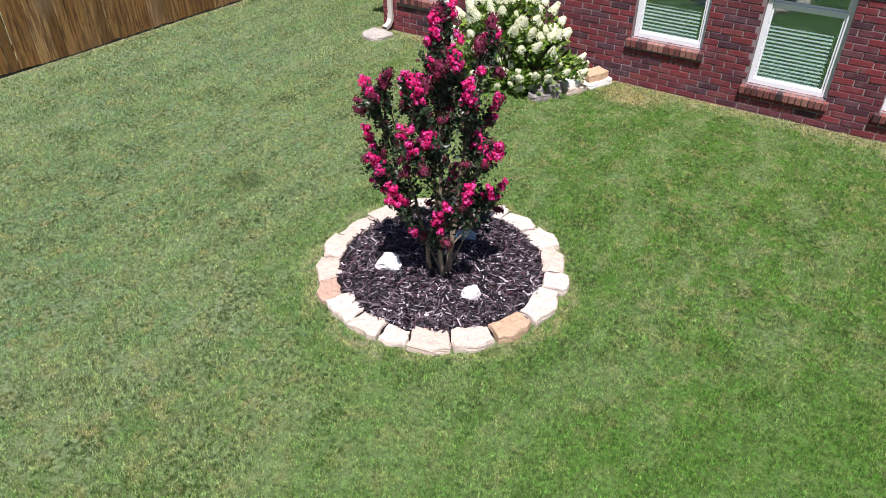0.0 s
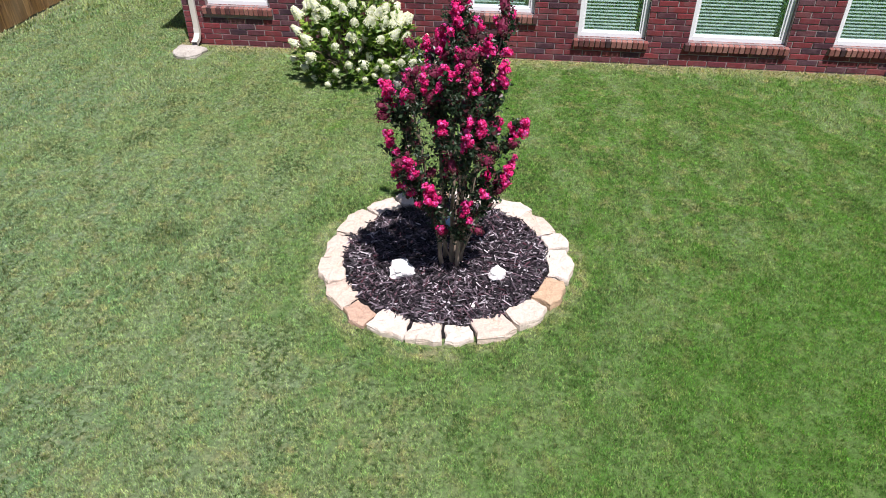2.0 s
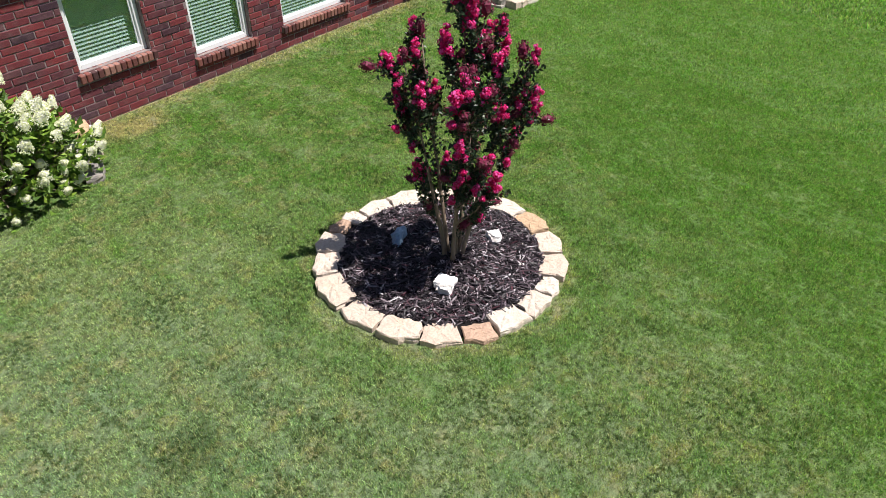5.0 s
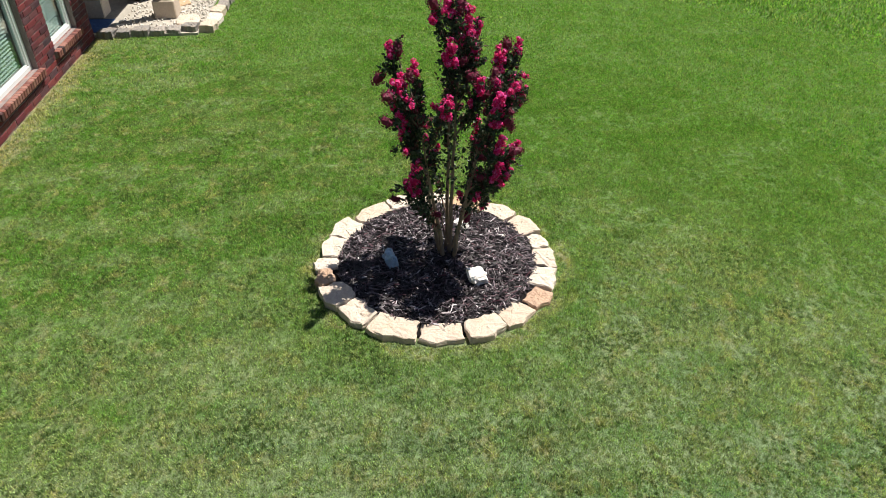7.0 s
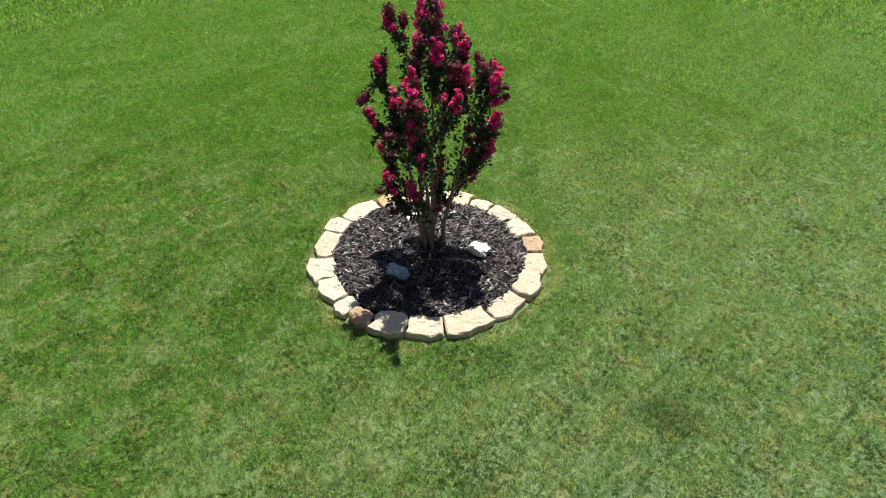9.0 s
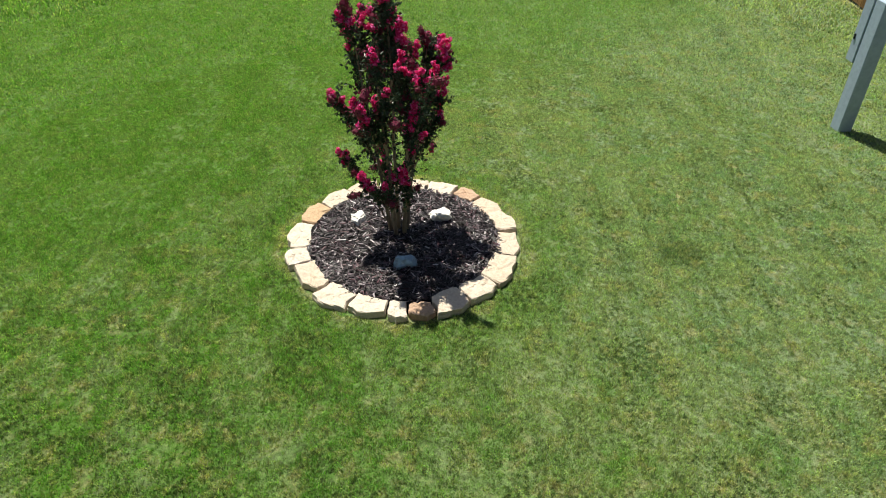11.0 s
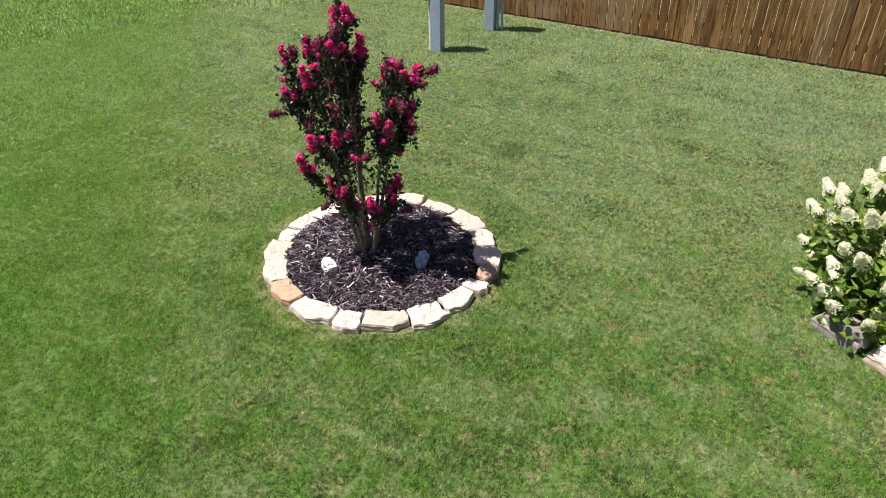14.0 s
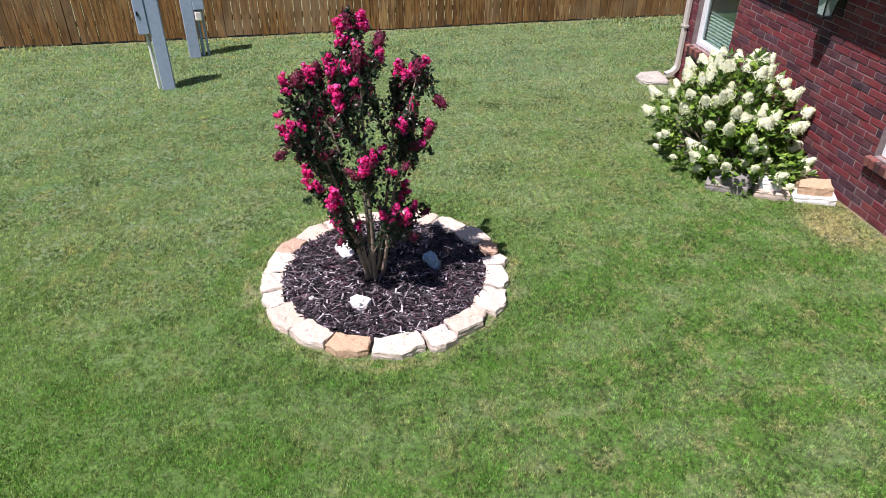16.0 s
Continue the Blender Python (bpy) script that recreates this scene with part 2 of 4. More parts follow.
def plain(name, tone, rough=0.6, metal=0.0, grain=40.0, depth=0.12, spec=0.3, bumpy=0.15, stretch=(1, 1, 1)):
    """A painted or cast surface with fine grain and larger stains."""
    k = Nodes(name, rough, metal, spec)
    p = k.where(stretch=stretch)
    a = k.noise(grain, 4, 0.6, p)
    b = k.noise(grain * 0.08, 3, 0.6, p)
    c = k.mix(depth * 2, tone, k.ramp(a, (0.3, (0.3, 0.3, 0.3)), (0.7, (0.7, 0.7, 0.7))), "OVERLAY")
    c = k.mix(depth * 2, c, k.ramp(b, (0.3, (0.28, 0.28, 0.28)), (0.7, (0.68, 0.68, 0.68))), "OVERLAY")
    k.color(c)
    return k.bump(a, bumpy, 0.003).m


def fence_material():
    k = Nodes("cedar_board", 0.8, spec=0.2)
    rnd = k.add("ShaderNodeObjectInfo").outputs["Random"]
    off = k.add("ShaderNodeCombineXYZ")
    k.link(k.math("MULTIPLY", rnd, 40.0), off.inputs[0])
    p = k.add("ShaderNodeVectorMath")
    k.link(k.where(stretch=(14, 14, 1.1)), p.inputs[0])
    k.link(off.outputs[0], p.inputs[1])
    grain = k.noise(2.2, 6, 0.65, p.outputs[0])
    blot = k.noise(1.6, 3, 0.5, k.where(stretch=(1, 1, 0.6)))
    c = k.ramp(rnd, (0.0, (0.155, 0.082, 0.026)), (0.3, (0.30, 0.170, 0.058)), (0.5, (0.225, 0.116, 0.036)), (0.75, (0.265, 0.138, 0.042)), (1.0, (0.36, 0.225, 0.092)))
    c = k.mix(k.ramp(grain, (0.40, (0.9, 0.9, 0.9)), (0.58, (0, 0, 0))), c, (0.085, 0.045, 0.018))
    c = k.mix(k.ramp(blot, (0.45, (0, 0, 0)), (0.7, (0.5, 0.5, 0.5))), c, (0.30, 0.22, 0.13))
    vor = k.add("ShaderNodeTexVoronoi", Scale=1.0)
    k.link(k.where(stretch=(7, 7, 1.7)), vor.inputs["Vector"])
    c = k.mix(k.ramp(vor.outputs["Distance"], (0.05, (0.8, 0.8, 0.8)), (0.11, (0, 0, 0))), c, (0.07, 0.032, 0.014))
    k.color(c)
    return k.bump(grain, 0.4, 0.004).m


def mulch_material():
    k = Nodes("bark_chip", 0.52, spec=0.5)
    isl = k.add("ShaderNodeNewGeometry").outputs["Random Per Island"]
    c = k.ramp(isl, (0.0, (0.004, 0.003, 0.004)), (0.42, (0.013, 0.009, 0.012)), (0.62, (0.045, 0.031, 0.039)), (0.80, (0.15, 0.120, 0.137)), (0.90, (0.075, 0.016, 0.026)), (0.94, (0.30, 0.265, 0.285)), (1.0, (0.55, 0.51, 0.53)))
    g = k.noise(6, 4, 0.6, k.where(stretch=(12, 12, 12)))
    c = k.mix(0.5, c, k.ramp(g, (0.35, (0.3, 0.3, 0.3)), (0.65, (0.7, 0.7, 0.7))), "OVERLAY")
    k.color(c)
    return k.bump(g, 0.5, 0.003).m


def shingle_material():
    k = Nodes("asphalt_shingle", 0.92, spec=0.15)
    rnd = k.add("ShaderNodeObjectInfo").outputs["Random"]
    p = k.where()
    grit = k.noise(260, 3, 0.8, p)
    blot = k.noise(5, 4, 0.7, p)
    c = k.ramp(rnd, (0.0, (0.225, 0.212, 0.218)), (1.0, (0.30, 0.287, 0.293)))
    c = k.mix(k.ramp(blot, (0.52, (0, 0, 0)), (0.66, (0.55, 0.55, 0.55))), c, (0.20, 0.19, 0.195))
    scuff = k.noise(3.0, 6, 0.75, k.where(stretch=(1.0, 6.0, 6.0)))
    c = k.mix(k.ramp(scuff, (0.60, (0, 0, 0)), (0.68, (0.75, 0.75, 0.75))), c, (0.085, 0.080, 0.082))
    c = k.mix(0.6, c, k.ramp(grit, (0.3, (0.28, 0.28, 0.28)), (0.7, (0.75, 0.75, 0.75))), "OVERLAY")
    k.color(c)
    return k.bump(grit, 0.6, 0.003).m


def glass_material():
    k = Nodes("window_glass", 0.05)
    t = k.add("ShaderNodeBsdfTransparent")
    t.inputs[0].default_value = (0.74, 0.84, 0.83, 1)
    g = k.add("ShaderNodeBsdfGlossy", Roughness=0.03)
    g.inputs[0].default_value = (0.85, 0.95, 0.92, 1)
    mx = k.add("ShaderNodeMixShader")
    mx.inputs[0].default_value = 0.20
    k.link(t.outputs[0], mx.inputs[1])
    k.link(g.outputs[0], mx.inputs[2])
    k.link(mx.outputs[0], k.t.nodes["Material Output"].inputs[0])
    return k.m


def gutter_inside_material():
    k = Nodes("gutter_silt", 0.7, spec=0.3)
    p = k.where(stretch=(1.0, 1.0, 1.0))
    sep = k.add("ShaderNodeSeparateXYZ")
    k.link(p, sep.inputs[0])
    yy = k.math("ADD", k.math("MULTIPLY", k.math("ADD", sep.outputs[1], -4.465), 16.0), 0.5)
    yy = k.math("ADD", yy, k.math("MULTIPLY", k.math("SUBTRACT", k.noise(2.5, 4, 0.6, p), 0.5), 0.35))
    c = k.ramp(yy, (0.15, (0.085, 0.095, 0.115)), (0.40, (0.125, 0.125, 0.110)), (0.58, (0.165, 0.148, 0.100)), (0.72, (0.11, 0.115, 0.12)), (0.90, (0.085, 0.095, 0.115)))
    k.color(c)
    return k.bump(k.noise(80, 3), 0.3, 0.003).m


M_TURF, M_BLADE = lawn_ground(), grass_blades()
M_STONE = stone_material("limestone", (0.54, 0.445, 0.355), (0.61, 0.535, 0.455), (0.56, 0.450, 0.360), (0.62, 0.560, 0.490))
M_TAN = stone_material("tan_sandstone", (0.54, 0.375, 0.225), (0.50, 0.35, 0.225))
M_BROWN = stone_material("brown_sandstone", (0.44, 0.30, 0.215), (0.50, 0.35, 0.26))
M_WHITE_ROCK = stone_material("white_quartz", (0.86, 0.83, 0.79), (0.88, 0.86, 0.83))
M_BLUE_ROCK = plain("blue_slag", (0.26, 0.38, 0.50), 0.35, grain=30, depth=0.3, bumpy=0.6)
# darker copy of the edging stone, with shade put into its colour
M_SHADED_STONE = stone_material("grey_fieldstone", (0.20, 0.19, 0.18), (0.34, 0.31, 0.28))
M_BRICK, M_SILL = brick_material(), sill_brick_material()
M_MORTAR = plain("mortar", (0.235, 0.19, 0.185), 0.95, grain=120, depth=0.25, bumpy=0.5)
M_VINYL = plain("white_vinyl", (0.74, 0.76, 0.76), 0.4, grain=25, depth=0.05)
M_BLIND = plain("blind_slat", (0.47, 0.52, 0.51), 0.5, grain=30, depth=0.06)
M_GLASS = glass_material()
# dull teal that stands in for the dimness of the unseen rooms
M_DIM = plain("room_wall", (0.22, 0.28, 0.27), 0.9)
M_GUTTER = plain("gutter_white", (0.78, 0.78, 0.77), 0.35, grain=12, depth=0.06)
M_SILT = gutter_inside_material()
M_SPOUT = plain("spout_beige", (0.55, 0.52, 0.46), 0.5, grain=12, depth=0.08)
M_CONCRETE = plain("concrete", (0.40, 0.37, 0.32), 0.9, grain=45, depth=0.25, bumpy=0.4)
M_SHINGLE = shingle_material()
M_FENCE = fence_material()
M_POST = plain("blue_grey_paint", (0.33, 0.41, 0.52), 0.55, grain=18, depth=0.12)
M_WHITE_PLASTIC = plain("white_plastic", (0.72, 0.70, 0.62), 0.5, grain=30, depth=0.1)
M_DARK_METAL = plain("dark_metal", (0.025, 0.026, 0.028), 0.45, 0.6, grain=50)
M_LAMP_GLASS = plain("lamp_glass", (0.32, 0.40, 0.38), 0.15, grain=20, depth=0.2, spec=0.6)
M_BARK = plain("smooth_bark", (0.250, 0.195, 0.145), 0.8, grain=35, depth=0.35, bumpy=0.5, stretch=(1, 1, 0.2))
M_CHIP = mulch_material()
M_SOIL = plain("bed_soil", (0.010, 0.008, 0.008), 0.95, grain=60, depth=0.4, bumpy=0.8)
M_LEAF = leaf_material("myrtle_leaf", (0.012, 0.030, 0.014), (0.042, 0.072, 0.034), (0.080, 0.024, 0.028), 0.16, 0.36, 0.2)
M_PETAL = leaf_material("magenta_petal", (0.52, 0.006, 0.100), (0.90, 0.024, 0.25), (0.84, 0.13, 0.46), 0.26, 0.6, 0.36)
M_BUD = leaf_material("bronze_bud", (0.055, 0.014, 0.018), (0.12, 0.026, 0.030), (0.20, 0.02, 0.06), 0.2, 0.6)
M_HLEAF = leaf_material("hydrangea_leaf", (0.040, 0.095, 0.012), (0.150, 0.275, 0.032), (0.25, 0.38, 0.05), 0.3, 0.5)
M_HPETAL = leaf_material("cream_petal", (0.74, 0.78, 0.44), (0.85, 0.87, 0.62), (0.88, 0.89, 0.76), 0.40, 0.7, 0.30)
M_WOOD = plain("weathered_post_wood", (0.34, 0.25, 0.15), 0.8, grain=22, depth=0.3, bumpy=0.4, stretch=(3, 3, 0.3))
M_TEAL = plain("teal_glaze", (0.06, 0.20, 0.20), 0.25, grain=14, depth=0.2, spec=0.5)
M_DARK_POT = plain("dark_glaze", (0.045, 0.05, 0.045), 0.35, grain=14, depth=0.2)
# blue of skylight on shaded concrete, put into a colour
M_SKYLIT_SHADE = plain("blue_rug", (0.06, 0.13, 0.30), 0.9, grain=160, depth=0.3, bumpy=0.4)
M_GRAVEL = stone_material("white_gravel", (0.62, 0.58, 0.52), (0.76, 0.73, 0.68))
M_SOFFIT = plain("soffit", (0.70, 0.68, 0.63), 0.6, grain=20, depth=0.06)


# ---- mesh helpers ----
def mesh_from(name, bm, material, smooth=False):
    me = bpy.data.meshes.new(name)
    bm.normal_update()
    bm.to_mesh(me)
    bm.free()
    me.materials.append(material)
    if smooth:
        me.shade_smooth()
    return me


def part(name, bm, material, parent, label="", smooth=False):
    ob = new(name, mesh_from(name, bm, material, smooth))
    ob.parent = parent
    return tagged(ob, label) if label else ob


def thing(name, label, category, at=None, group="", kind=""):
    ob = new(name)
    ob.empty_display_size = 0.1
    if at is not None:
        ob.matrix_basis = at
    return tagged(ob, label, category, group, kind)


def add_box(bm, x0, x1, y0, y1, z0, z1, bevel=0.0):
    r = bmesh.ops.create_cube(bm, size=1.0)
    for v in r["verts"]:
        v.co = ((x0 + x1) / 2 + v.co.x * (x1 - x0), (y0 + y1) / 2 + v.co.y * (y1 - y0), (z0 + z1) / 2 + v.co.z * (z1 - z0))
    if bevel:
        edges = {e for v in r["verts"] for e in v.link_edges}
        bmesh.ops.bevel(bm, geom=list(edges), offset=bevel, segments=1, affect="EDGES")


def box(x0, x1, y0, y1, z0, z1, bevel=0.0):
    bm = bmesh.new()
    add_box(bm, x0, x1, y0, y1, z0, z1, bevel)
    return bm


def add_tube(bm, pts, radii, sides=7):
    """A tapered limb through the points."""
    rings = []
    for i, p in enumerate(pts):
        a, b = pts[max(i - 1, 0)], pts[min(i + 1, len(pts) - 1)]
        d = (b - a).normalized()
        u = d.orthogonal().normalized()
        v = d.cross(u)
        rings.append([bm.verts.new(p + (u * math.cos(2 * math.pi * s / sides) + v * math.sin(2 * math.pi * s / sides)) * radii[i]) for s in range(sides)])
    for r0, r1 in zip(rings, rings[1:]):
        for s in range(sides):
            bm.faces.new((r0[s], r0[(s + 1) % sides], r1[(s + 1) % sides], r1[s]))
    bm.faces.new(rings[0][::-1])
    bm.faces.new(rings[-1])


def add_lathe(bm, profile, sides=20, at=(0, 0, 0)):
    rings = []
    for r, z in profile:
        rings.append([bm.verts.new((at[0] + r * math.cos(2 * math.pi * s / sides), at[1] + r * math.sin(2 * math.pi * s / sides), at[2] + z)) for s in range(sides)])
    for r0, r1 in zip(rings, rings[1:]):
        for s in range(sides):
            bm.faces.new((r0[s], r0[(s + 1) % sides], r1[(s + 1) % sides], r1[s]))
    bm.faces.new(rings[0][::-1])
    bm.faces.new(rings[-1])


def rock(size, seed, cuts=2, rough=0.16):
    """A chunky, faceted boulder that stands on z = 0."""
    bm = bmesh.new()
    bmesh.ops.create_icosphere(bm, subdivisions=cuts, radius=1.0)
    off = Vector((seed * 3.7, seed * 1.3, seed * 2.1))
    for v in bm.verts:
        n = v.co.normalized()
        q = Vector([math.copysign(abs(c) ** 0.7, c) for c in n])
        k = 1 + rough * 2 * noise.noise(n * 1.3 + off) + rough * noise.noise(n * 3.1 + off)
        v.co = Vector((q.x * size[0], q.y * size[1], q.z * size[2])) * k
    low = min(v.co.z for v in bm.verts)
    for v in bm.verts:
        v.co.z = max(v.co.z - low * 0.75, 0.0)
    return bm


def slab_stone(outline, height, seed, drop=0.012):
    """A flat split stone: an uneven outline, a slightly domed top, worn top edges and a rough side."""
    rnd = random.Random(seed)
    pts = []
    n = len(outline)
    for i in range(n):
        a, b = Vector(outline[i]), Vector(outline[(i + 1) % n])
        for f in (0.0, 0.34, 0.67):
            p = a.lerp(b, f)
            j = 0.013 if f else 0.009
            pts.append(p + Vector((rnd.uniform(-j, j), rnd.uniform(-j, j))))
    c = sum(pts, Vector((0, 0))) / len(pts)
    bm = bmesh.new()
    tilt = (rnd.uniform(-0.05, 0.05), rnd.uniform(-0.05, 0.05))
    levels = ((1.00, -0.02), (1.02, height * 0.35), (0.995, height * 0.62), (1.005, height - drop), (0.955, height), (0.62, height + 0.003), (0.25, height + 0.001))
    rings = []
    for k, z in levels:
        ring = []
        for p in pts:
            q = c + (p - c) * (k + (rnd.uniform(-0.03, 0.03) if k > 0.9 else 0))
            zz = z + (rnd.uniform(-0.006, 0.006) + tilt[0] * (q.x - c.x) + tilt[1] * (q.y - c.y) if z > height * 0.5 else 0)
            ring.append(bm.verts.new((q.x, q.y, zz)))
        rings.append(ring)
    m = len(pts)
    for r0, r1 in zip(rings, rings[1:]):
        for s in range(m):
            bm.faces.new((r0[s], r0[(s + 1) % m], r1[(s + 1) % m], r1[s]))
    bm.faces.new(rings[-1])
    bm.faces.new(rings[0][::-1])
    return bm


def mesh_tris(name, co, material):
    """One mesh of loose triangles from an array of 3 x n points."""
    n = len(co) // 3
    me = bpy.data.meshes.new(name)
    me.vertices.add(3 * n)
    me.vertices.foreach_set("co", co.astype(np.float32).ravel())
    me.loops.add(3 * n)
    me.loops.foreach_set("vertex_index", np.arange(3 * n, dtype=np.int32))
    me.polygons.add(n)
    me.polygons.foreach_set("loop_start", np.arange(0, 3 * n, 3, dtype=np.int32))
    me.update(calc_edges=True)
    me.materials.append(material)
    return me


# ---- ground ----
def build_ground():
    bm = bmesh.new()
    bmesh.ops.create_grid(bm, x_segments=24, y_segments=24, size=150)
    ob = new("ground", mesh_from("ground", bm, M_TURF))
    tagged(ob, "mown back-yard lawn, patchy green with dry tufts", "lawn", kind="structure")
    return ob


def smooth_noise(x, y, cell, seed):
    """Even random hills between 0 and 1, one to a cell."""
    table = np.random.default_rng(seed).random((256, 256))
    u, v = x / cell, y / cell
    i, j = np.floor(u).astype(int), np.floor(v).astype(int)
    fu, fv = u - i, v - j
    fu, fv = fu * fu * (3 - 2 * fu), fv * fv * (3 - 2 * fv)
    i0, i1, j0, j1 = i % 256, (i + 1) % 256, j % 256, (j + 1) % 256
    return (table[i0, j0] * (1 - fu) + table[i1, j0] * fu) * (1 - fv) + (table[i0, j1] * (1 - fu) + table[i1, j1] * fu) * fv


def build_grass():
    rng = np.random.default_rng(4)

    def clumps(n, r0, r1, size):
        ang = rng.uniform(0, 2 * np.pi, n)
        rad = np.sqrt(rng.uniform(r0 * r0, r1 * r1, n))
        x, y = RING_X + rad * np.cos(ang), RING_Y + rad * np.sin(ang)
        keep = (x > -7.28) & ~((y > 4.765) & (x > -4.42)) & ~((x > 5.75) & (y > 3.12)) & ~(np.hypot((x + 4.2) / 0.30, (y - 4.40) / 0.22) < 1)
        keep &= ~((np.abs(x + 1.75) < 0.75) & (np.abs(y - 4.1) < 0.45))
        # small thin places between the tufts
        lump = 0.5 * smooth_noise(x, y, 0.070, 1) + 0.5 * smooth_noise(x, y, 0.026, 2)
        sward = smooth_noise(x, y, 0.42, 3)
        keep &= lump + 0.22 * sward + 0.25 * rng.random(n) > 0.50
        x, y, lump, sward = x[keep], y[keep], lump[keep], sward[keep]
        m = len(x)
        a = rng.uniform(0, 2 * np.pi, m)
        h = rng.uniform(0.45, 1.0, m) * size * (0.10 + 1.65 * lump) * (0.8 + 0.45 * sward)
        lean = rng.uniform(0.1, 0.85, m) * h
        w = rng.uniform(0.0034, 0.0078, m) * (size / 0.027)
        px, py = -np.sin(a) * w, np.cos(a) * w
        co = np.empty((m, 3, 3))
        co[:, 0] = np.c_[x + px, y + py, np.full(m, -0.002)]
        co[:, 1] = np.c_[x - px, y - py, np.full(m, -0.002)]
        co[:, 2] = np.c_[x + np.cos(a) * lean, y + np.sin(a) * lean, h]
        return co.reshape(-1, 3)

    co = np.concatenate([clumps(1350000, 1.06, 4.9, 0.022), clumps(760000, 4.9, 8.4, 0.030), clumps(360000, 8.4, 12.5, 0.060)])
    ob = new("grass", mesh_tris("grass", co, M_BLADE))
    tagged(ob, "short mown grass blades, green with straw tips", "grass", kind="stuff")


# ---- planting bed ----
EDGES = (347, 327, 308, 289, 276, 259.5, 241.6, 227, 209, 189, 167, 143, 125, 108, 95.5, 85.5, 66.5, 48, 25.5, 11.5, -13)
DEPTHS = (0.19, 0.17, 0.19, 0.17, 0.19, 0.20, 0.15, 0.20, 0.17, 0.19, 0.20, 0.19, 0.19, 0.14, 0.17, 0.20, 0.20, 0.19, 0.17, 0.20)


def build_bed():
    soil = bmesh.new()
    add_lathe(soil, [(0.98, -0.03), (0.95, 0.03), (0.6, 0.05), (0.05, 0.07)], 40, (RING_X, RING_Y, 0))
    bed = new("planting_bed", mesh_from("planting_bed", soil, M_SOIL, True))
    tagged(bed, "round bed of dark bark-covered soil in the lawn", "flower bed", kind="structure")
    rng = np.random.default_rng(11)
    n = 9000
    ang = rng.uniform(0, 2 * np.pi, n)
    rad = 0.86 * np.sqrt(rng.uniform(0, 1, n))
    bm = bmesh.new()
    for i in range(n):
        x, y = RING_X + rad[i] * math.cos(ang[i]), RING_Y + rad[i] * math.sin(ang[i])
        ln, wd, th = 0.5 * rng.uniform(0.025, 0.105), 0.5 * rng.uniform(0.003, 0.013), 0.5 * rng.uniform(0.002, 0.006)
        m = pose(x, y, 0.062 - 0.03 * rad[i] + rng.uniform(0, 0.032), rng.normal(0, 24), rng.normal(0, 14), rng.uniform(0, 360))
        v = [bm.verts.new(m @ Vector((sx * ln * (1 if sy * sz > 0 else 0.8), sy * wd, sz * th))) for sz in (-1, 1) for sx, sy in ((-1, -1), (1, -1), (1, 1), (-1, 1))]
        for f in ((4, 5, 6, 7), (0, 1, 5, 4), (1, 2, 6, 5), (2, 3, 7, 6), (3, 0, 4, 7)):
            bm.faces.new([v[q] for q in f])
    ob = new("bark_mulch", mesh_from("bark_mulch", bm, M_CHIP))
    tagged(ob, "dark purplish-brown shredded bark mulch filling the bed", "mulch", kind="stuff")

    for i, depth in enumerate(DEPTHS):
        a1, a0 = radians(EDGES[i] - 0.35), radians(EDGES[i + 1] + 0.35)
        rnd = random.Random(40 + i)
        ro, ri = 1.056 + rnd.uniform(-0.018, 0.018), 1.047 - depth + rnd.uniform(-0.02, 0.01)
        am = (a0 + a1) / 2
        shape = [(ri + rnd.uniform(-0.01, 0.02), a0 + 0.004), (ri - 0.008, am), (ri + rnd.uniform(-0.01, 0.02), a1 - 0.004), (ro - rnd.uniform(0, 0.04), a1 - 0.006), (ro + rnd.uniform(0.0, 0.02), am + rnd.uniform(-0.05, 0.05)), (ro - rnd.uniform(0, 0.04), a0 + 0.006)]
        mid = Vector((RING_X + 0.97 * math.cos(am), RING_Y + 0.97 * math.sin(am)))
        outline = [(RING_X + r * math.cos(a) - mid.x, RING_Y + r * math.sin(a) - mid.y) for r, a in shape]
        mat = M_TAN if i == 0 else M_BROWN if i in (6, 13) else M_STONE
        hue = "orange-tan" if i == 0 else "reddish-brown" if i in (6, 13) else "pale cream"
        size = "small" if i in (3, 6, 13, 14, 18) else "broad" if i in (10, 15, 16, 19) else "flat"
        ob = new("edging_stone", mesh_from("edging_stone", slab_stone(outline, 0.058 + rnd.uniform(-0.012, 0.014), 70 + i), mat))
        ob.location = (mid.x, mid.y, 0)
        tagged(ob, f"{size} {hue} limestone block edging the mulch bed", "edging stone", "stones round the bed")


def build_rocks():
    for label, cat, x, y, size, seed, mat, turn in (
            ("lumpy white quartz rock lying on the mulch", "rock", -0.42, -0.22, (0.095, 0.072, 0.055), 2, M_WHITE_ROCK, 20),
            ("rounded white rock half sunk in the mulch", "rock", 0.36, -0.15, (0.068, 0.062, 0.055), 5, M_WHITE_ROCK, 50),
            ("blue-grey glassy rock in the tree's shade", "rock", -0.12, 0.50, (0.092, 0.055, 0.062), 8, M_BLUE_ROCK, 15),
            ("small white pebble on the mulch", "pebble", 0.19, -0.54, (0.022, 0.018, 0.016), 9, M_WHITE_ROCK, 0)):
        ob = new("pebble" if cat == "pebble" else "rock", mesh_from("rock", rock(size, seed, 3, 0.24), mat))
        ob.matrix_basis = pose(x, y, 0.045, 0, 0, turn)
        tagged(ob, label, cat)


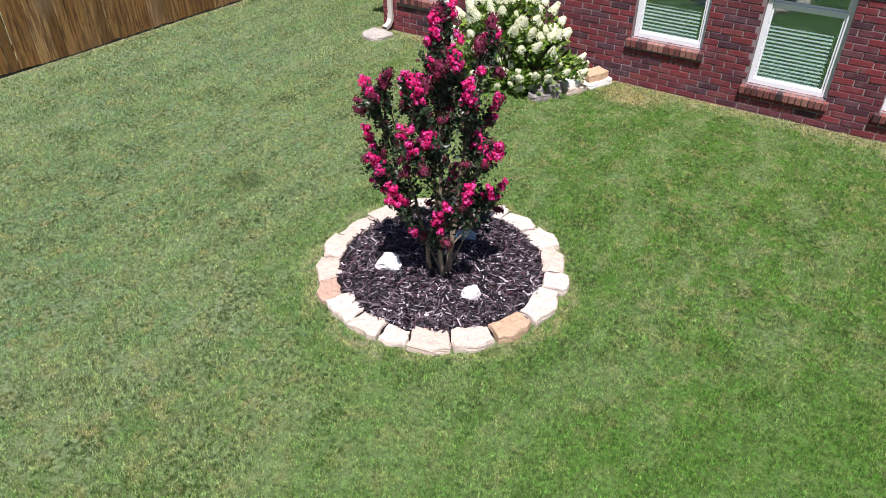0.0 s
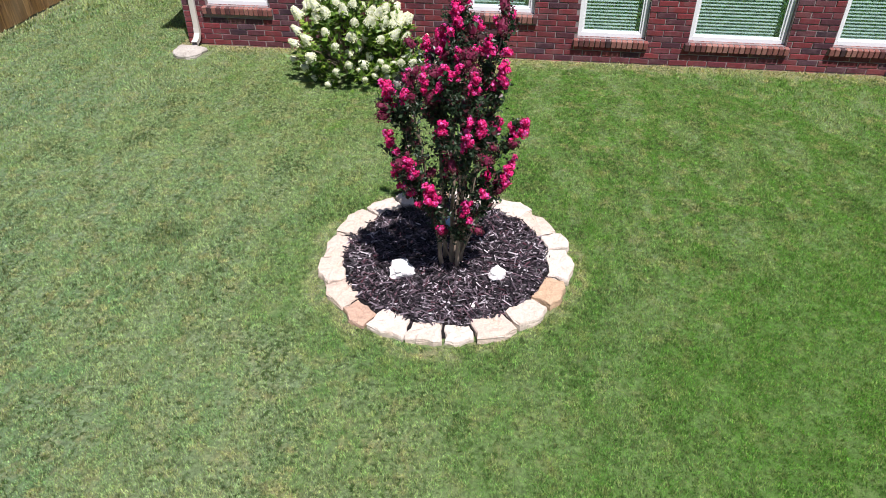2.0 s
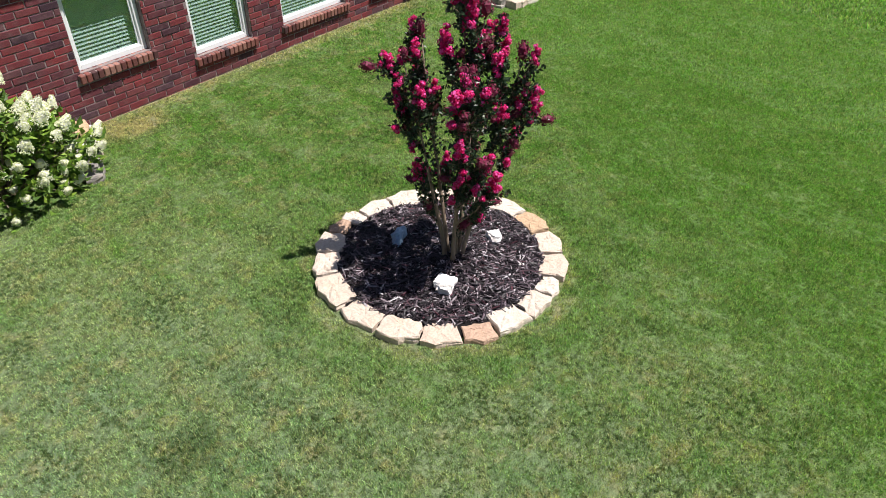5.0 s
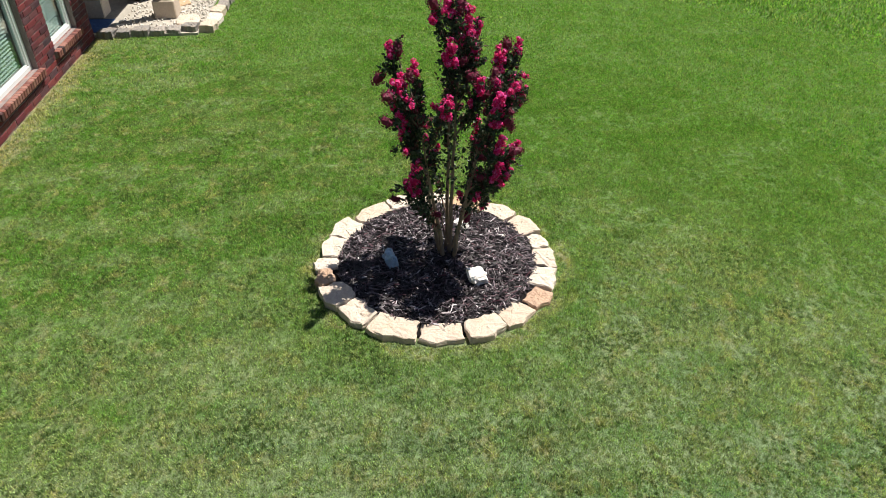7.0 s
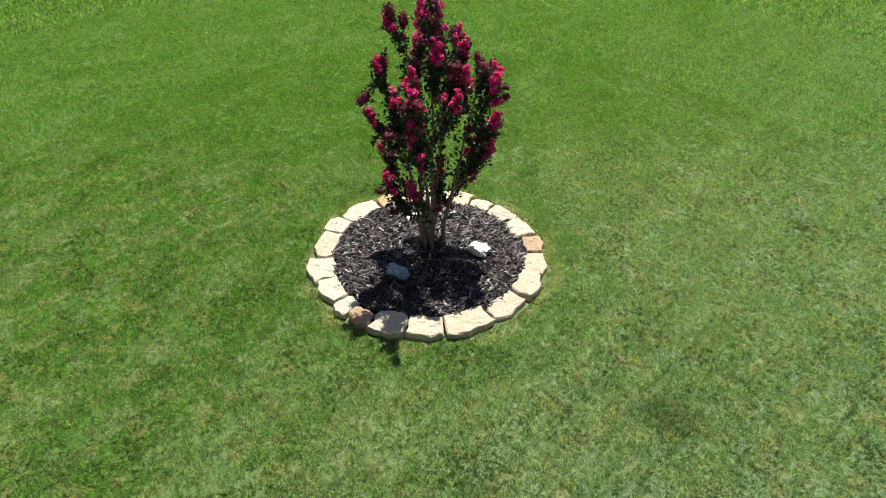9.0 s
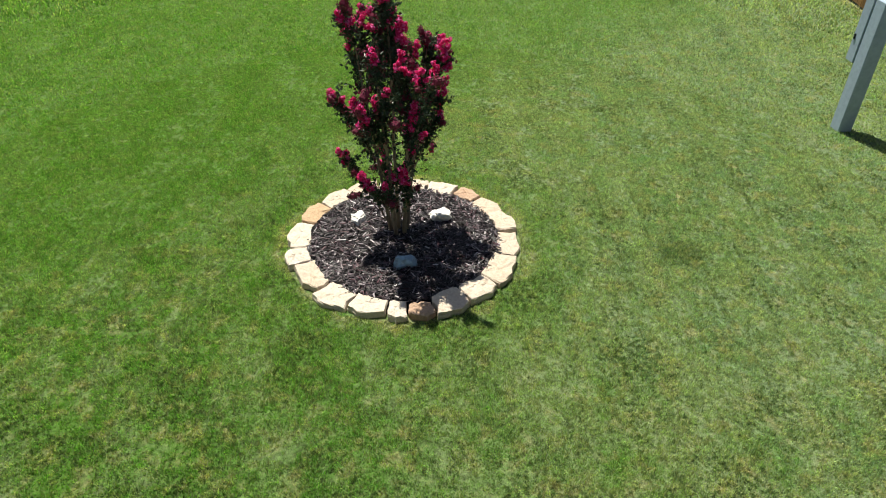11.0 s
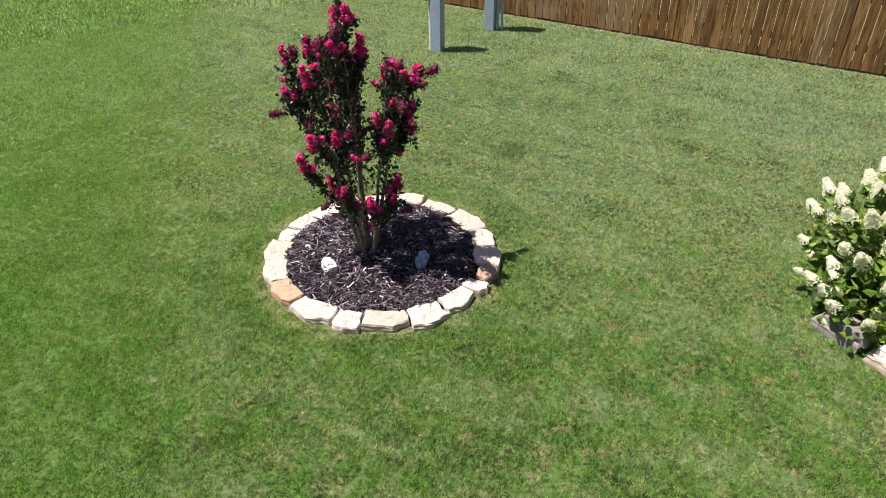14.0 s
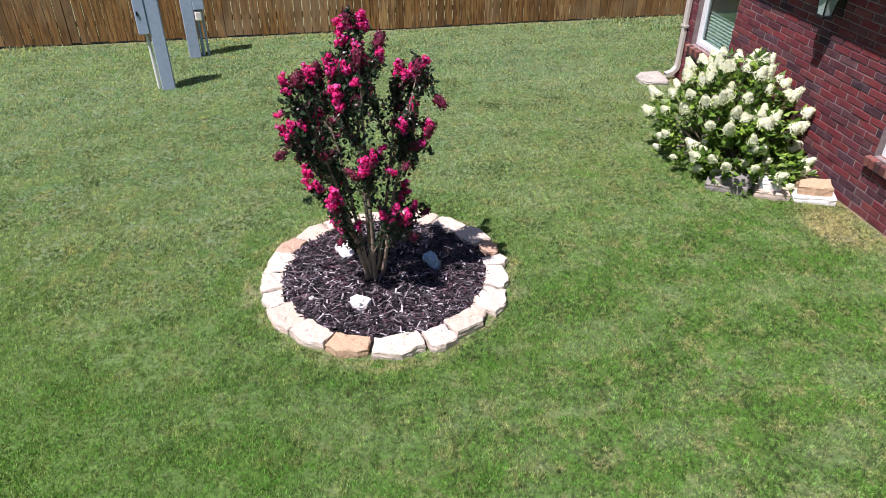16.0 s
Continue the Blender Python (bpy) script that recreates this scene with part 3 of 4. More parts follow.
# ---- the flowering tree ----
STEMS = (   # foot, top, and the places of the blossoms that each stem carries
    ((-0.03, -0.02), (0.00, -0.10, 2.20), ((0.00, -0.15, 2.10), (0.01, -0.20, 1.88), (-0.10, 0.00, 1.90), (-0.20, -0.23, 1.68), (-0.09, -0.26, 1.67), (0.03, -0.02, 2.24))),
    ((-0.10, -0.05), (-0.32, -0.34, 1.72), ((-0.34, -0.36, 1.78), (-0.45, -0.34, 1.62), (-0.34, -0.49, 1.72), (-0.42, -0.38, 1.12), (-0.45, -0.37, 1.30), (-0.28, -0.48, 1.17), (-0.31, -0.52, 1.25), (-0.16, -0.48, 0.94))),
    ((0.02, -0.06), (0.16, -0.50, 1.84), ((-0.03, -0.43, 1.83), (0.16, -0.58, 1.86), (0.24, -0.55, 1.57), (0.14, -0.62, 1.47), (-0.06, -0.47, 1.49), (0.38, -0.30, 1.02), (0.09, -0.26, 0.68))),
    ((0.03, 0.00), (0.32, -0.06, 2.02), ((0.36, 0.06, 2.10), (0.25, -0.24, 2.00), (0.33, -0.20, 1.74), (0.49, -0.05, 1.36), (0.30, 0.00, 1.32), (0.46, 0.15, 0.97))),
    ((-0.02, 0.05), (0.08, 0.40, 1.86), ((0.07, 0.45, 1.91), (0.00, 0.37, 1.60), (0.16, 0.43, 1.40), (0.08, 0.27, 1.46), (0.22, 0.26, 0.76), (0.03, 0.37, 0.76))),
    ((-0.09, 0.03), (-0.22, 0.32, 1.78), ((-0.14, 0.27, 1.80), (-0.28, 0.42, 1.73), (-0.37, 0.06, 1.60), (-0.22, 0.36, 1.36), (-0.22, 0.40, 1.49), (-0.12, 0.29, 0.78))),
)


def add_leaf(bm, base, along, side, length, width):
    """A small folded leaf."""
    up = along.cross(side).normalized()
    p1 = base + along * (length * 0.45)
    tip = base + along * length - up * (length * 0.18)
    fold = up * (width * 0.22)
    a, b, c, d = bm.verts.new(base), bm.verts.new(p1 + side * width * 0.5 + fold), bm.verts.new(tip), bm.verts.new(p1 - side * width * 0.5 + fold)
    m = bm.verts.new(p1 - up * width * 0.05)
    for f in ((a, b, m), (b, c, m), (c, d, m), (d, a, m)):
        bm.faces.new(f)


def random_dir(rnd, up=0.0):
    while True:
        v = Vector((rnd.uniform(-1, 1), rnd.uniform(-1, 1), rnd.uniform(-1, 1)))
        if 0.05 < v.length < 1:
            v.normalize()
            v.z += up
            return v.normalized()


def leafy_twig(bm, rnd, p0, p1, count, spread, size):
    axis = p1 - p0
    for i in range(count):
        f = rnd.random()
        d = (random_dir(rnd, 0.15) + axis.normalized() * 0.35).normalized()
        base = p0 + axis * f + random_dir(rnd) * rnd.uniform(0, spread)
        side = d.orthogonal().normalized()
        side = Matrix.Rotation(rnd.uniform(0, 6.28), 3, d) @ side
        s = rnd.uniform(0.65, 1.2) * size
        add_leaf(bm, base, d, side, s, s * 0.62)


def blossom(rnd, length, radius, petals, petal, cone=False):
    """A crumpled panicle that grows up from its foot."""
    bm = bmesh.new()
    bmesh.ops.create_icosphere(bm, subdivisions=1, radius=1.0, matrix=Matrix.Translation((0, 0, length * 0.5)) @ Matrix.Diagonal((radius * 0.92, radius * 0.92, length * 0.52, 1)))
    if cone:
        for v in bm.verts:
            t = min(max(v.co.z / length, 0), 1)
            v.co.x, v.co.y = v.co.x * (1.35 - 0.75 * t), v.co.y * (1.35 - 0.75 * t)
    for i in range(petals):
        f = rnd.random()
        r = radius * (1.15 - 0.80 * f) if cone else radius * (0.45 + 0.75 * math.sin(math.pi * min(f * 0.85 + 0.12, 1)))
        lump = 0.88 + 0.22 * rnd.random() if cone else 0.75 + 0.5 * rnd.random()
        a = rnd.uniform(0, 6.28)
        out = Vector((math.cos(a), math.sin(a), rnd.uniform(-0.2, 0.7))).normalized()
        c = Vector((math.cos(a) * r * lump, math.sin(a) * r * lump, f * length))
        side = Matrix.Rotation(rnd.uniform(0, 6.28), 3, out) @ out.orthogonal().normalized()
        up = out.cross(side)
        s = petal * rnd.uniform(0.6, 1.2)
        k = out * s * 0.30
        v = [bm.verts.new(c + side * s * 0.5 + k), bm.verts.new(c + up * s * 0.5 - k * 0.4), bm.verts.new(c - side * s * 0.5 + k * 0.7), bm.verts.new(c - up * s * 0.5)]
        bm.faces.new((v[0], v[1], v[2]))
        bm.faces.new((v[0], v[2], v[3]))
    return bm


def panicle(rnd, length, width, knots):
    """A loose crape-myrtle panicle: several crinkled clusters of small petals on one axis."""
    bm = bmesh.new()
    for i in range(knots):
        f = (i + rnd.random()) / knots
        a = rnd.uniform(0, 6.28)
        off = width * (1.0 - 0.55 * f) * rnd.uniform(0.25, 1.0)
        c = Vector((math.cos(a) * off, math.sin(a) * off, length * f))
        r = rnd.uniform(0.016, 0.030) * (1.1 - 0.35 * f)
        bmesh.ops.create_icosphere(bm, subdivisions=1, radius=r * 0.7, matrix=Matrix.Translation(c))
        for _ in range(26):
            out = random_dir(rnd, 0.15)
            p = c + out * r * rnd.uniform(0.75, 1.15)
            side = Matrix.Rotation(rnd.uniform(0, 6.28), 3, out) @ out.orthogonal().normalized()
            up = out.cross(side)
            s = rnd.uniform(0.011, 0.022)
            k = out * s * rnd.uniform(0.15, 0.5)
            v = [bm.verts.new(p + side * s * 0.6 + k), bm.verts.new(p + up * s * 0.5 - k * 0.3), bm.verts.new(p - side * s * 0.6 + k * 0.6), bm.verts.new(p - up * s * 0.5 + k * 0.2)]
            bm.faces.new((v[0], v[1], v[2]))
            bm.faces.new((v[0], v[2], v[3]))
    return bm


def build_tree():
    rnd = random.Random(21)
    tree = thing("crape_myrtle", "young multi-stemmed crape myrtle with magenta blossoms in the mulch bed", "tree")
    leaves = bmesh.new()
    heads = [mesh_from("blossom", panicle(rnd, *spec), M_PETAL) for spec in ((0.15, 0.052, 11), (0.11, 0.060, 10), (0.09, 0.050, 8), (0.17, 0.044, 11), (0.06, 0.030, 4))]
    buds = [mesh_from("bud_spray", blossom(rnd, 0.12, 0.04, 60, 0.020), M_BUD), mesh_from("bud_spray", blossom(rnd, 0.09, 0.03, 45, 0.018), M_BUD)]

    def head(mesh, p, lean, scale=1.0):
        ob = new(mesh.name.split(".")[0], mesh)
        q = Vector((0, 0, 1)).rotation_difference(lean)
        ob.matrix_basis = Matrix.Translation(p) @ q.to_matrix().to_4x4() @ Matrix.Rotation(rnd.uniform(0, 6.28), 4, "Z") @ Matrix.Scale(scale, 4)
        ob.parent = tree

    for foot, top, tips in STEMS:
        f, t = Vector((*foot, 0.03)), Vector((top[0] * 0.92, top[1] * 0.92, top[2] * 0.98))
        bend = Vector((t.x * 0.30 + f.x * 0.7, t.y * 0.30 + f.y * 0.7, t.z * 0.42))
        line = []
        for i in range(11):
            u = i / 10
            p = f * (1 - u) ** 2 + bend * 2 * u * (1 - u) + t * u * u
            line.append(p + Vector((rnd.uniform(-1, 1), rnd.uniform(-1, 1), 0)) * 0.008 * (i > 0))
        limb = bmesh.new()
        add_tube(limb, line, [0.021 - 0.017 * i / 10 for i in range(11)])
        twigs = bmesh.new()
        for tip in tips:
            e = Vector((tip[0] * 0.92, tip[1] * 0.92, tip[2] * 0.98))
            want = max(0.30, e.z - 0.28 - 0.75 * (Vector((e.x, e.y)) - Vector((t.x, t.y)) * (e.z / t.z)).length)
            s = min(line, key=lambda p: abs(p.z - want))
            m = s.lerp(e, 0.55) + Vector((0, 0, -0.05)) + random_dir(rnd) * 0.02
            add_tube(twigs, [s, m, e], [0.008, 0.006, 0.003], 5)
            leafy_twig(leaves, rnd, s.lerp(m, 0.5), m, 40, 0.06, 0.044)
            leafy_twig(leaves, rnd, m, e, 96, 0.068, 0.045)
            for _ in range(3):
                w = m.lerp(e, rnd.uniform(0.1, 0.8))
                d = w + (random_dir(rnd, 0.5) + Vector((e.x, e.y, 0)) * 0.8).normalized() * rnd.uniform(0.08, 0.14)
                add_tube(twigs, [w, d], [0.004, 0.002], 4)
                leafy_twig(leaves, rnd, w, d, 34, 0.05, 0.042)
                if rnd.random() < 0.35:
                    head(rnd.choice(buds), d, (d - w).normalized(), rnd.uniform(0.7, 1.1))
                elif rnd.random() < 0.35:
                    head(heads[4], d, (d - w).normalized(), rnd.uniform(0.7, 1.0))
            # leafy shoots that stand out past the blossoms
            for _ in range(1):
                w = m.lerp(e, rnd.uniform(0.5, 1.0))
                d = w + (random_dir(rnd, 0.9) + Vector((e.x, e.y, 0)) * 0.7).normalized() * rnd.uniform(0.10, 0.19)
                add_tube(twigs, [w, d], [0.0035, 0.0015], 4)
                leafy_twig(leaves, rnd, w, d, 26, 0.022, 0.042)
            lean = (e - m).normalized() + Vector((0, 0, 0.6))
            head(rnd.choice(heads[:4]), e - Vector((0, 0, 0.03)), lean.normalized(), rnd.uniform(0.80, 1.25))
            if rnd.random() < 0.30:
                head(rnd.choice(heads[2:]), e + random_dir(rnd) * 0.07 - Vector((0, 0, 0.04)), random_dir(rnd, 1.0), rnd.uniform(0.7, 1.0))
        leafy_twig(leaves, rnd, line[4], line[9], 170, 0.15, 0.046)
        head(rnd.choice(buds), t, Vector((0, 0, 1)), 1.1)
        st = part("stem", limb, M_BARK, tree, "slender grey-brown stem", True)
        tagged(part("branchwork", twigs, M_BARK, st), kind="stuff")
    # bare suckers at the foot
    for x, y, z in ((0.13, -0.10, 0.48), (-0.12, -0.13, 0.42), (0.20, 0.05, 0.55)):
        bm = bmesh.new()
        add_tube(bm, [Vector((0.0, -0.03, 0.03)), Vector((x * 0.5, y * 0.5, z * 0.5)), Vector((x, y, z))], [0.009, 0.007, 0.003], 5)
        part("sucker", bm, M_BARK, tree)
        leafy_twig(leaves, rnd, Vector((x * 0.7, y * 0.7, z * 0.8)), Vector((x, y, z)), 16, 0.05, 0.036)
    tagged(part("leaves", leaves, M_LEAF, tree, "small dark green and bronze leaves"), kind="stuff")


# ---- the hydrangea by the wall ----
def build_hydrangea():
    rnd = random.Random(8)
    bush = thing("hydrangea", "large panicle hydrangea with creamy white flower heads against the brick wall", "shrub")
    leaves = bmesh.new()
    stems = bmesh.new()
    heads = [mesh_from("flower_head", blossom(rnd, *spec, cone=True), M_HPETAL) for spec in ((0.150, 0.066, 340, 0.021), (0.12, 0.066, 300, 0.021), (0.10, 0.060, 240, 0.020), (0.17, 0.062, 340, 0.021))]
    lobes = ((Vector((-1.80, 4.12, 0.0)), Vector((0.62, 0.68, 1.14)), 104), (Vector((-1.26, 4.16, 0.0)), Vector((0.44, 0.54, 0.70)), 46))
    for c, r, count in lobes:
        made = 0
        spots = []
        while made < count:
            d = random_dir(rnd, 0.05)
            if d.z < 0.05 or (d.y > 0.8 and d.z < 0.8):
                continue
            k = rnd.uniform(0.86, 1.06)
            swell = 1 + 0.30 * math.sin(math.pi * min(max(d.z, 0), 1))
            p = c + Vector((d.x * r.x * swell, d.y * r.y * swell, d.z * r.z)) * k
            p.x = min(p.x, -0.70)
            if p.y > 4.74 or any((p - q).length < 0.128 for q in spots) or (0.36 < p.z < 0.56 and rnd.random() < 0.8):
                made += 0.12
                continue
            spots.append(p)
            made += 1
            foot = c + Vector((d.x * 0.12, d.y * 0.10, 0.02))
            m = foot.lerp(p, 0.55) + Vector((0, 0, 0.06))
            add_tube(stems, [foot, m, p], [0.007, 0.005, 0.003], 4)
            lean = (Vector((d.x, d.y, d.z + 0.45))).normalized()
            ob = new("flower_head", rnd.choice(heads))
            q = Vector((0, 0, 1)).rotation_difference(lean)
            small = 0.64 if d.z < 0.35 else 0.74 if c.x > -1.5 else 0.88
            ob.matrix_basis = Matrix.Translation(p) @ q.to_matrix().to_4x4() @ Matrix.Rotation(rnd.uniform(0, 6.28), 4, "Z") @ Matrix.Scale(small * rnd.uniform(0.85, 1.12), 4)
            ob.parent = bush
            for _ in range(15):
                b = m.lerp(p, rnd.uniform(0.2, 0.97)) + random_dir(rnd) * 0.05
                along = (Vector((d.x, d.y, 0.15)) + random_dir(rnd) * 0.9).normalized()
                side = along.cross(Vector((0, 0, 1)) + random_dir(rnd) * 0.4).normalized()
                s = rnd.uniform(0.08, 0.125)
                add_leaf(leaves, b, along, side, s, s * 0.62)
        for _ in range(520):
            d = random_dir(rnd, 0.2)
            p = c + Vector((d.x * r.x, d.y * r.y, abs(d.z) * r.z)) * rnd.uniform(0.60, 1.08)
            if p.y > 4.75 or (0.30 < p.z < 0.55 and rnd.random() < 0.6):
                continue
            along = (Vector((d.x, d.y, 0.05)) + random_dir(rnd) * 0.7).normalized()
            side = along.cross(Vector((0, 0, 1)) + random_dir(rnd) * 0.4).normalized()
            s = rnd.uniform(0.07, 0.12)
            add_leaf(leaves, p, along, side, s, s * 0.62)
    tagged(part("leaves", leaves, M_HLEAF, bush, "bright green pointed leaves"), kind="stuff")
    tagged(part("branchwork", stems, M_BARK, bush), kind="stuff")
    # stacked edging between the shrub and the lawn; the grey pair has its shade painted in
    for x, y, z, sx, sy, h, turn, mat, hue in (
            (-1.02, 3.78, 0.0, 0.20, 0.09, 0.080, 60, M_SHADED_STONE, "grey"), (-1.02, 3.84, 0.083, 0.18, 0.08, 0.070, 62, M_SHADED_STONE, "grey"),
            (-0.82, 4.17, 0.0, 0.17, 0.10, 0.080, 66, M_STONE, "cream"), (-0.86, 4.16, 0.083, 0.10, 0.09, 0.085, 64, M_WHITE_ROCK, "white"),
            (-0.66, 4.55, 0.0, 0.19, 0.10, 0.075, 66, M_WHITE_ROCK, "white"), (-0.70, 4.56, 0.078, 0.16, 0.10, 0.095, 64, M_TAN, "cream and orange")):
        sh = [(-sx, -sy), (0, -sy * 1.08), (sx, -sy * 0.9), (sx * 1.03, sy), (0, sy * 1.1), (-sx, sy * 0.92)]
        ob = new("border_stone", mesh_from("border_stone", slab_stone(sh, h, int(90 + 10 * x + 100 * y)), mat))
        ob.matrix_basis = pose(x, y, z, 0, 0, turn)
        tagged(ob, f"rough {hue} stone block stacked beside the hydrangea", "border stone", "stones by the hydrangea")


# ---- the house ----
WINDOWS = ((-4.08, -3.07, 0.455), (-0.42, 0.57, 0.505), (1.065, 2.055, 0.225), (2.515, 3.85, 0.225), (4.335, 5.30, 0.245))
HEAD = 2.20
WALL_X0, WALL_X1, WALL_TOP = -4.38, 5.74, 2.52
COURSE, BRICK = 0.0775, 0.2540


def opening(w):
    return w[0] + 0.05, w[1] - 0.05, w[2] + 0.105, HEAD


def build_wall():
    xs = sorted({WALL_X0, WALL_X1, *[v for w in WINDOWS for v in opening(w)[:2]]})
    zs = sorted({-0.15, WALL_TOP, HEAD, *[opening(w)[2] for w in WINDOWS]})
    bm = bmesh.new()
    for x0, x1 in zip(xs, xs[1:]):
        for z0, z1 in zip(zs, zs[1:]):
            mx, mz = (x0 + x1) / 2, (z0 + z1) / 2
            if not any(o[0] < mx < o[1] and o[2] < mz < o[3] for o in map(opening, WINDOWS)):
                add_box(bm, x0, x1, WALL_Y + 0.007, WALL_Y + 0.24, z0, z1)
    bmesh.ops.remove_doubles(bm, verts=bm.verts, dist=0.0005)
    wall = new("wall_south", mesh_from("wall_south", bm, M_MORTAR))
    tagged(wall, "dark red brick house wall with pale mortar", "wall", kind="structure")
    side = new("wall_west", mesh_from("wall_west", box(WALL_X0, WALL_X0 + 0.24, WALL_Y + 0.245, 12.0, -0.15, WALL_TOP), M_BRICK))
    tagged(side, "red brick side wall", "wall", kind="structure")
    back = new("wall_east", mesh_from("wall_east", box(WALL_X1 - 0.24, WALL_X1, WALL_Y + 0.245, 12.0, -0.15, WALL_TOP), M_BRICK))
    tagged(back, "red brick wall beside the patio", "wall", kind="structure")
    return wall


def window_unit(i, w):
    x0, x1, z0, z1 = opening(w)
    win = thing(f"window_{i}", "white vinyl sash window with lowered blinds and a brick sill", "window", kind="structure")
    y = WALL_Y + 0.075
    fw = 0.060
    bm = bmesh.new()
    for b in ((x0 + 0.002, x0 + fw, z0, z1 - 0.002), (x1 - fw, x1 - 0.002, z0, z1 - 0.002), (x0 + fw, x1 - fw, z0, z0 + fw), (x0 + fw, x1 - fw, z1 - fw, z1 - 0.002)):
        add_box(bm, b[0], b[1], y, y + 0.08, b[2], b[3], 0.004)
    part("window_frame", bm, M_VINYL, win)
    zm = (z0 + z1) / 2
    part("meeting_rail", box(x0 + fw + 0.001, x1 - fw - 0.001, y + 0.012, y + 0.06, zm - 0.022, zm + 0.022, 0.004), M_VINYL, win)
    for a, b, d in ((z0 + fw, zm - 0.022, 0.030), (zm + 0.022, z1 - fw, 0.045)):
        sash = bmesh.new()
        s = 0.022
        xa, xb = x0 + fw + 0.002, x1 - fw - 0.002
        for q in ((xa, xa + s, a + 0.002, b - 0.002), (xb - s, xb, a + 0.002, b - 0.002), (xa + s, xb - s, a + 0.002, a + s), (xa + s, xb - s, b - s, b - 0.002)):
            add_box(sash, q[0], q[1], y + d - 0.008, y + d + 0.015, q[2], q[3])
        part("sash", sash, M_VINYL, win)
        p = part("pane", box(xa + s, xb - s, y + d, y + d + 0.004, a + s, b - s), M_GLASS, win)
        p.visible_shadow = False
    # brick sill on edge
    n = round((w[1] - w[0]) / 0.069)
    pitch = (w[1] - w[0]) / n
    me = mesh_from("sill_brick", box(-pitch / 2 + 0.005, pitch / 2 - 0.005, -0.058, 0.10, -0.048, 0.048, 0.007), M_SILL)
    for k in range(n):
        ob = new("sill_brick", me)
        ob.matrix_basis = pose(w[0] + pitch * (k + 0.5), WALL_Y, w[2] + 0.052 + random.uniform(-0.001, 0.001), 5, 0, random.uniform(-0.6, 0.6))
        ob.parent = win
    part("sill_mortar", box(w[0] + 0.004, w[1] - 0.004, WALL_Y - 0.036, WALL_Y + 0.10, w[2] + 0.010, w[2] + 0.092), M_MORTAR, win)
    # blinds
    yb = WALL_Y + 0.185
    blind = thing("window_blind", "pale horizontal slat blind lowered behind the glass", "blind", group="blinds in the windows")
    slat = mesh_from("slat", box(-(x1 - x0) / 2 + 0.055, (x1 - x0) / 2 - 0.055, -0.0225, 0.0225, -0.0012, 0.0012), M_BLIND)
    z = z0 + 0.07
    while z < z1 - 0.08:
        ob = new("slat", slat)
        ob.matrix_basis = pose((x0 + x1) / 2, yb, z, 58 + random.uniform(-2, 2), 0, random.uniform(-0.15, 0.15))
        ob.parent = blind
        z += 0.043
    part("head_rail", box(x0 + 0.05, x1 - 0.05, yb - 0.025, yb + 0.025, z1 - 0.075, z1 - 0.03), M_BLIND, blind)
    part("bottom_rail", box(x0 + 0.055, x1 - 0.055, yb - 0.014, yb + 0.014, z0 + 0.048, z0 + 0.066), M_BLIND, blind)
    # added sheet in place of the unseen room, its dimness in the colour
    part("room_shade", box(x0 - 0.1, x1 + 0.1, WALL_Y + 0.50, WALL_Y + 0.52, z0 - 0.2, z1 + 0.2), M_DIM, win)


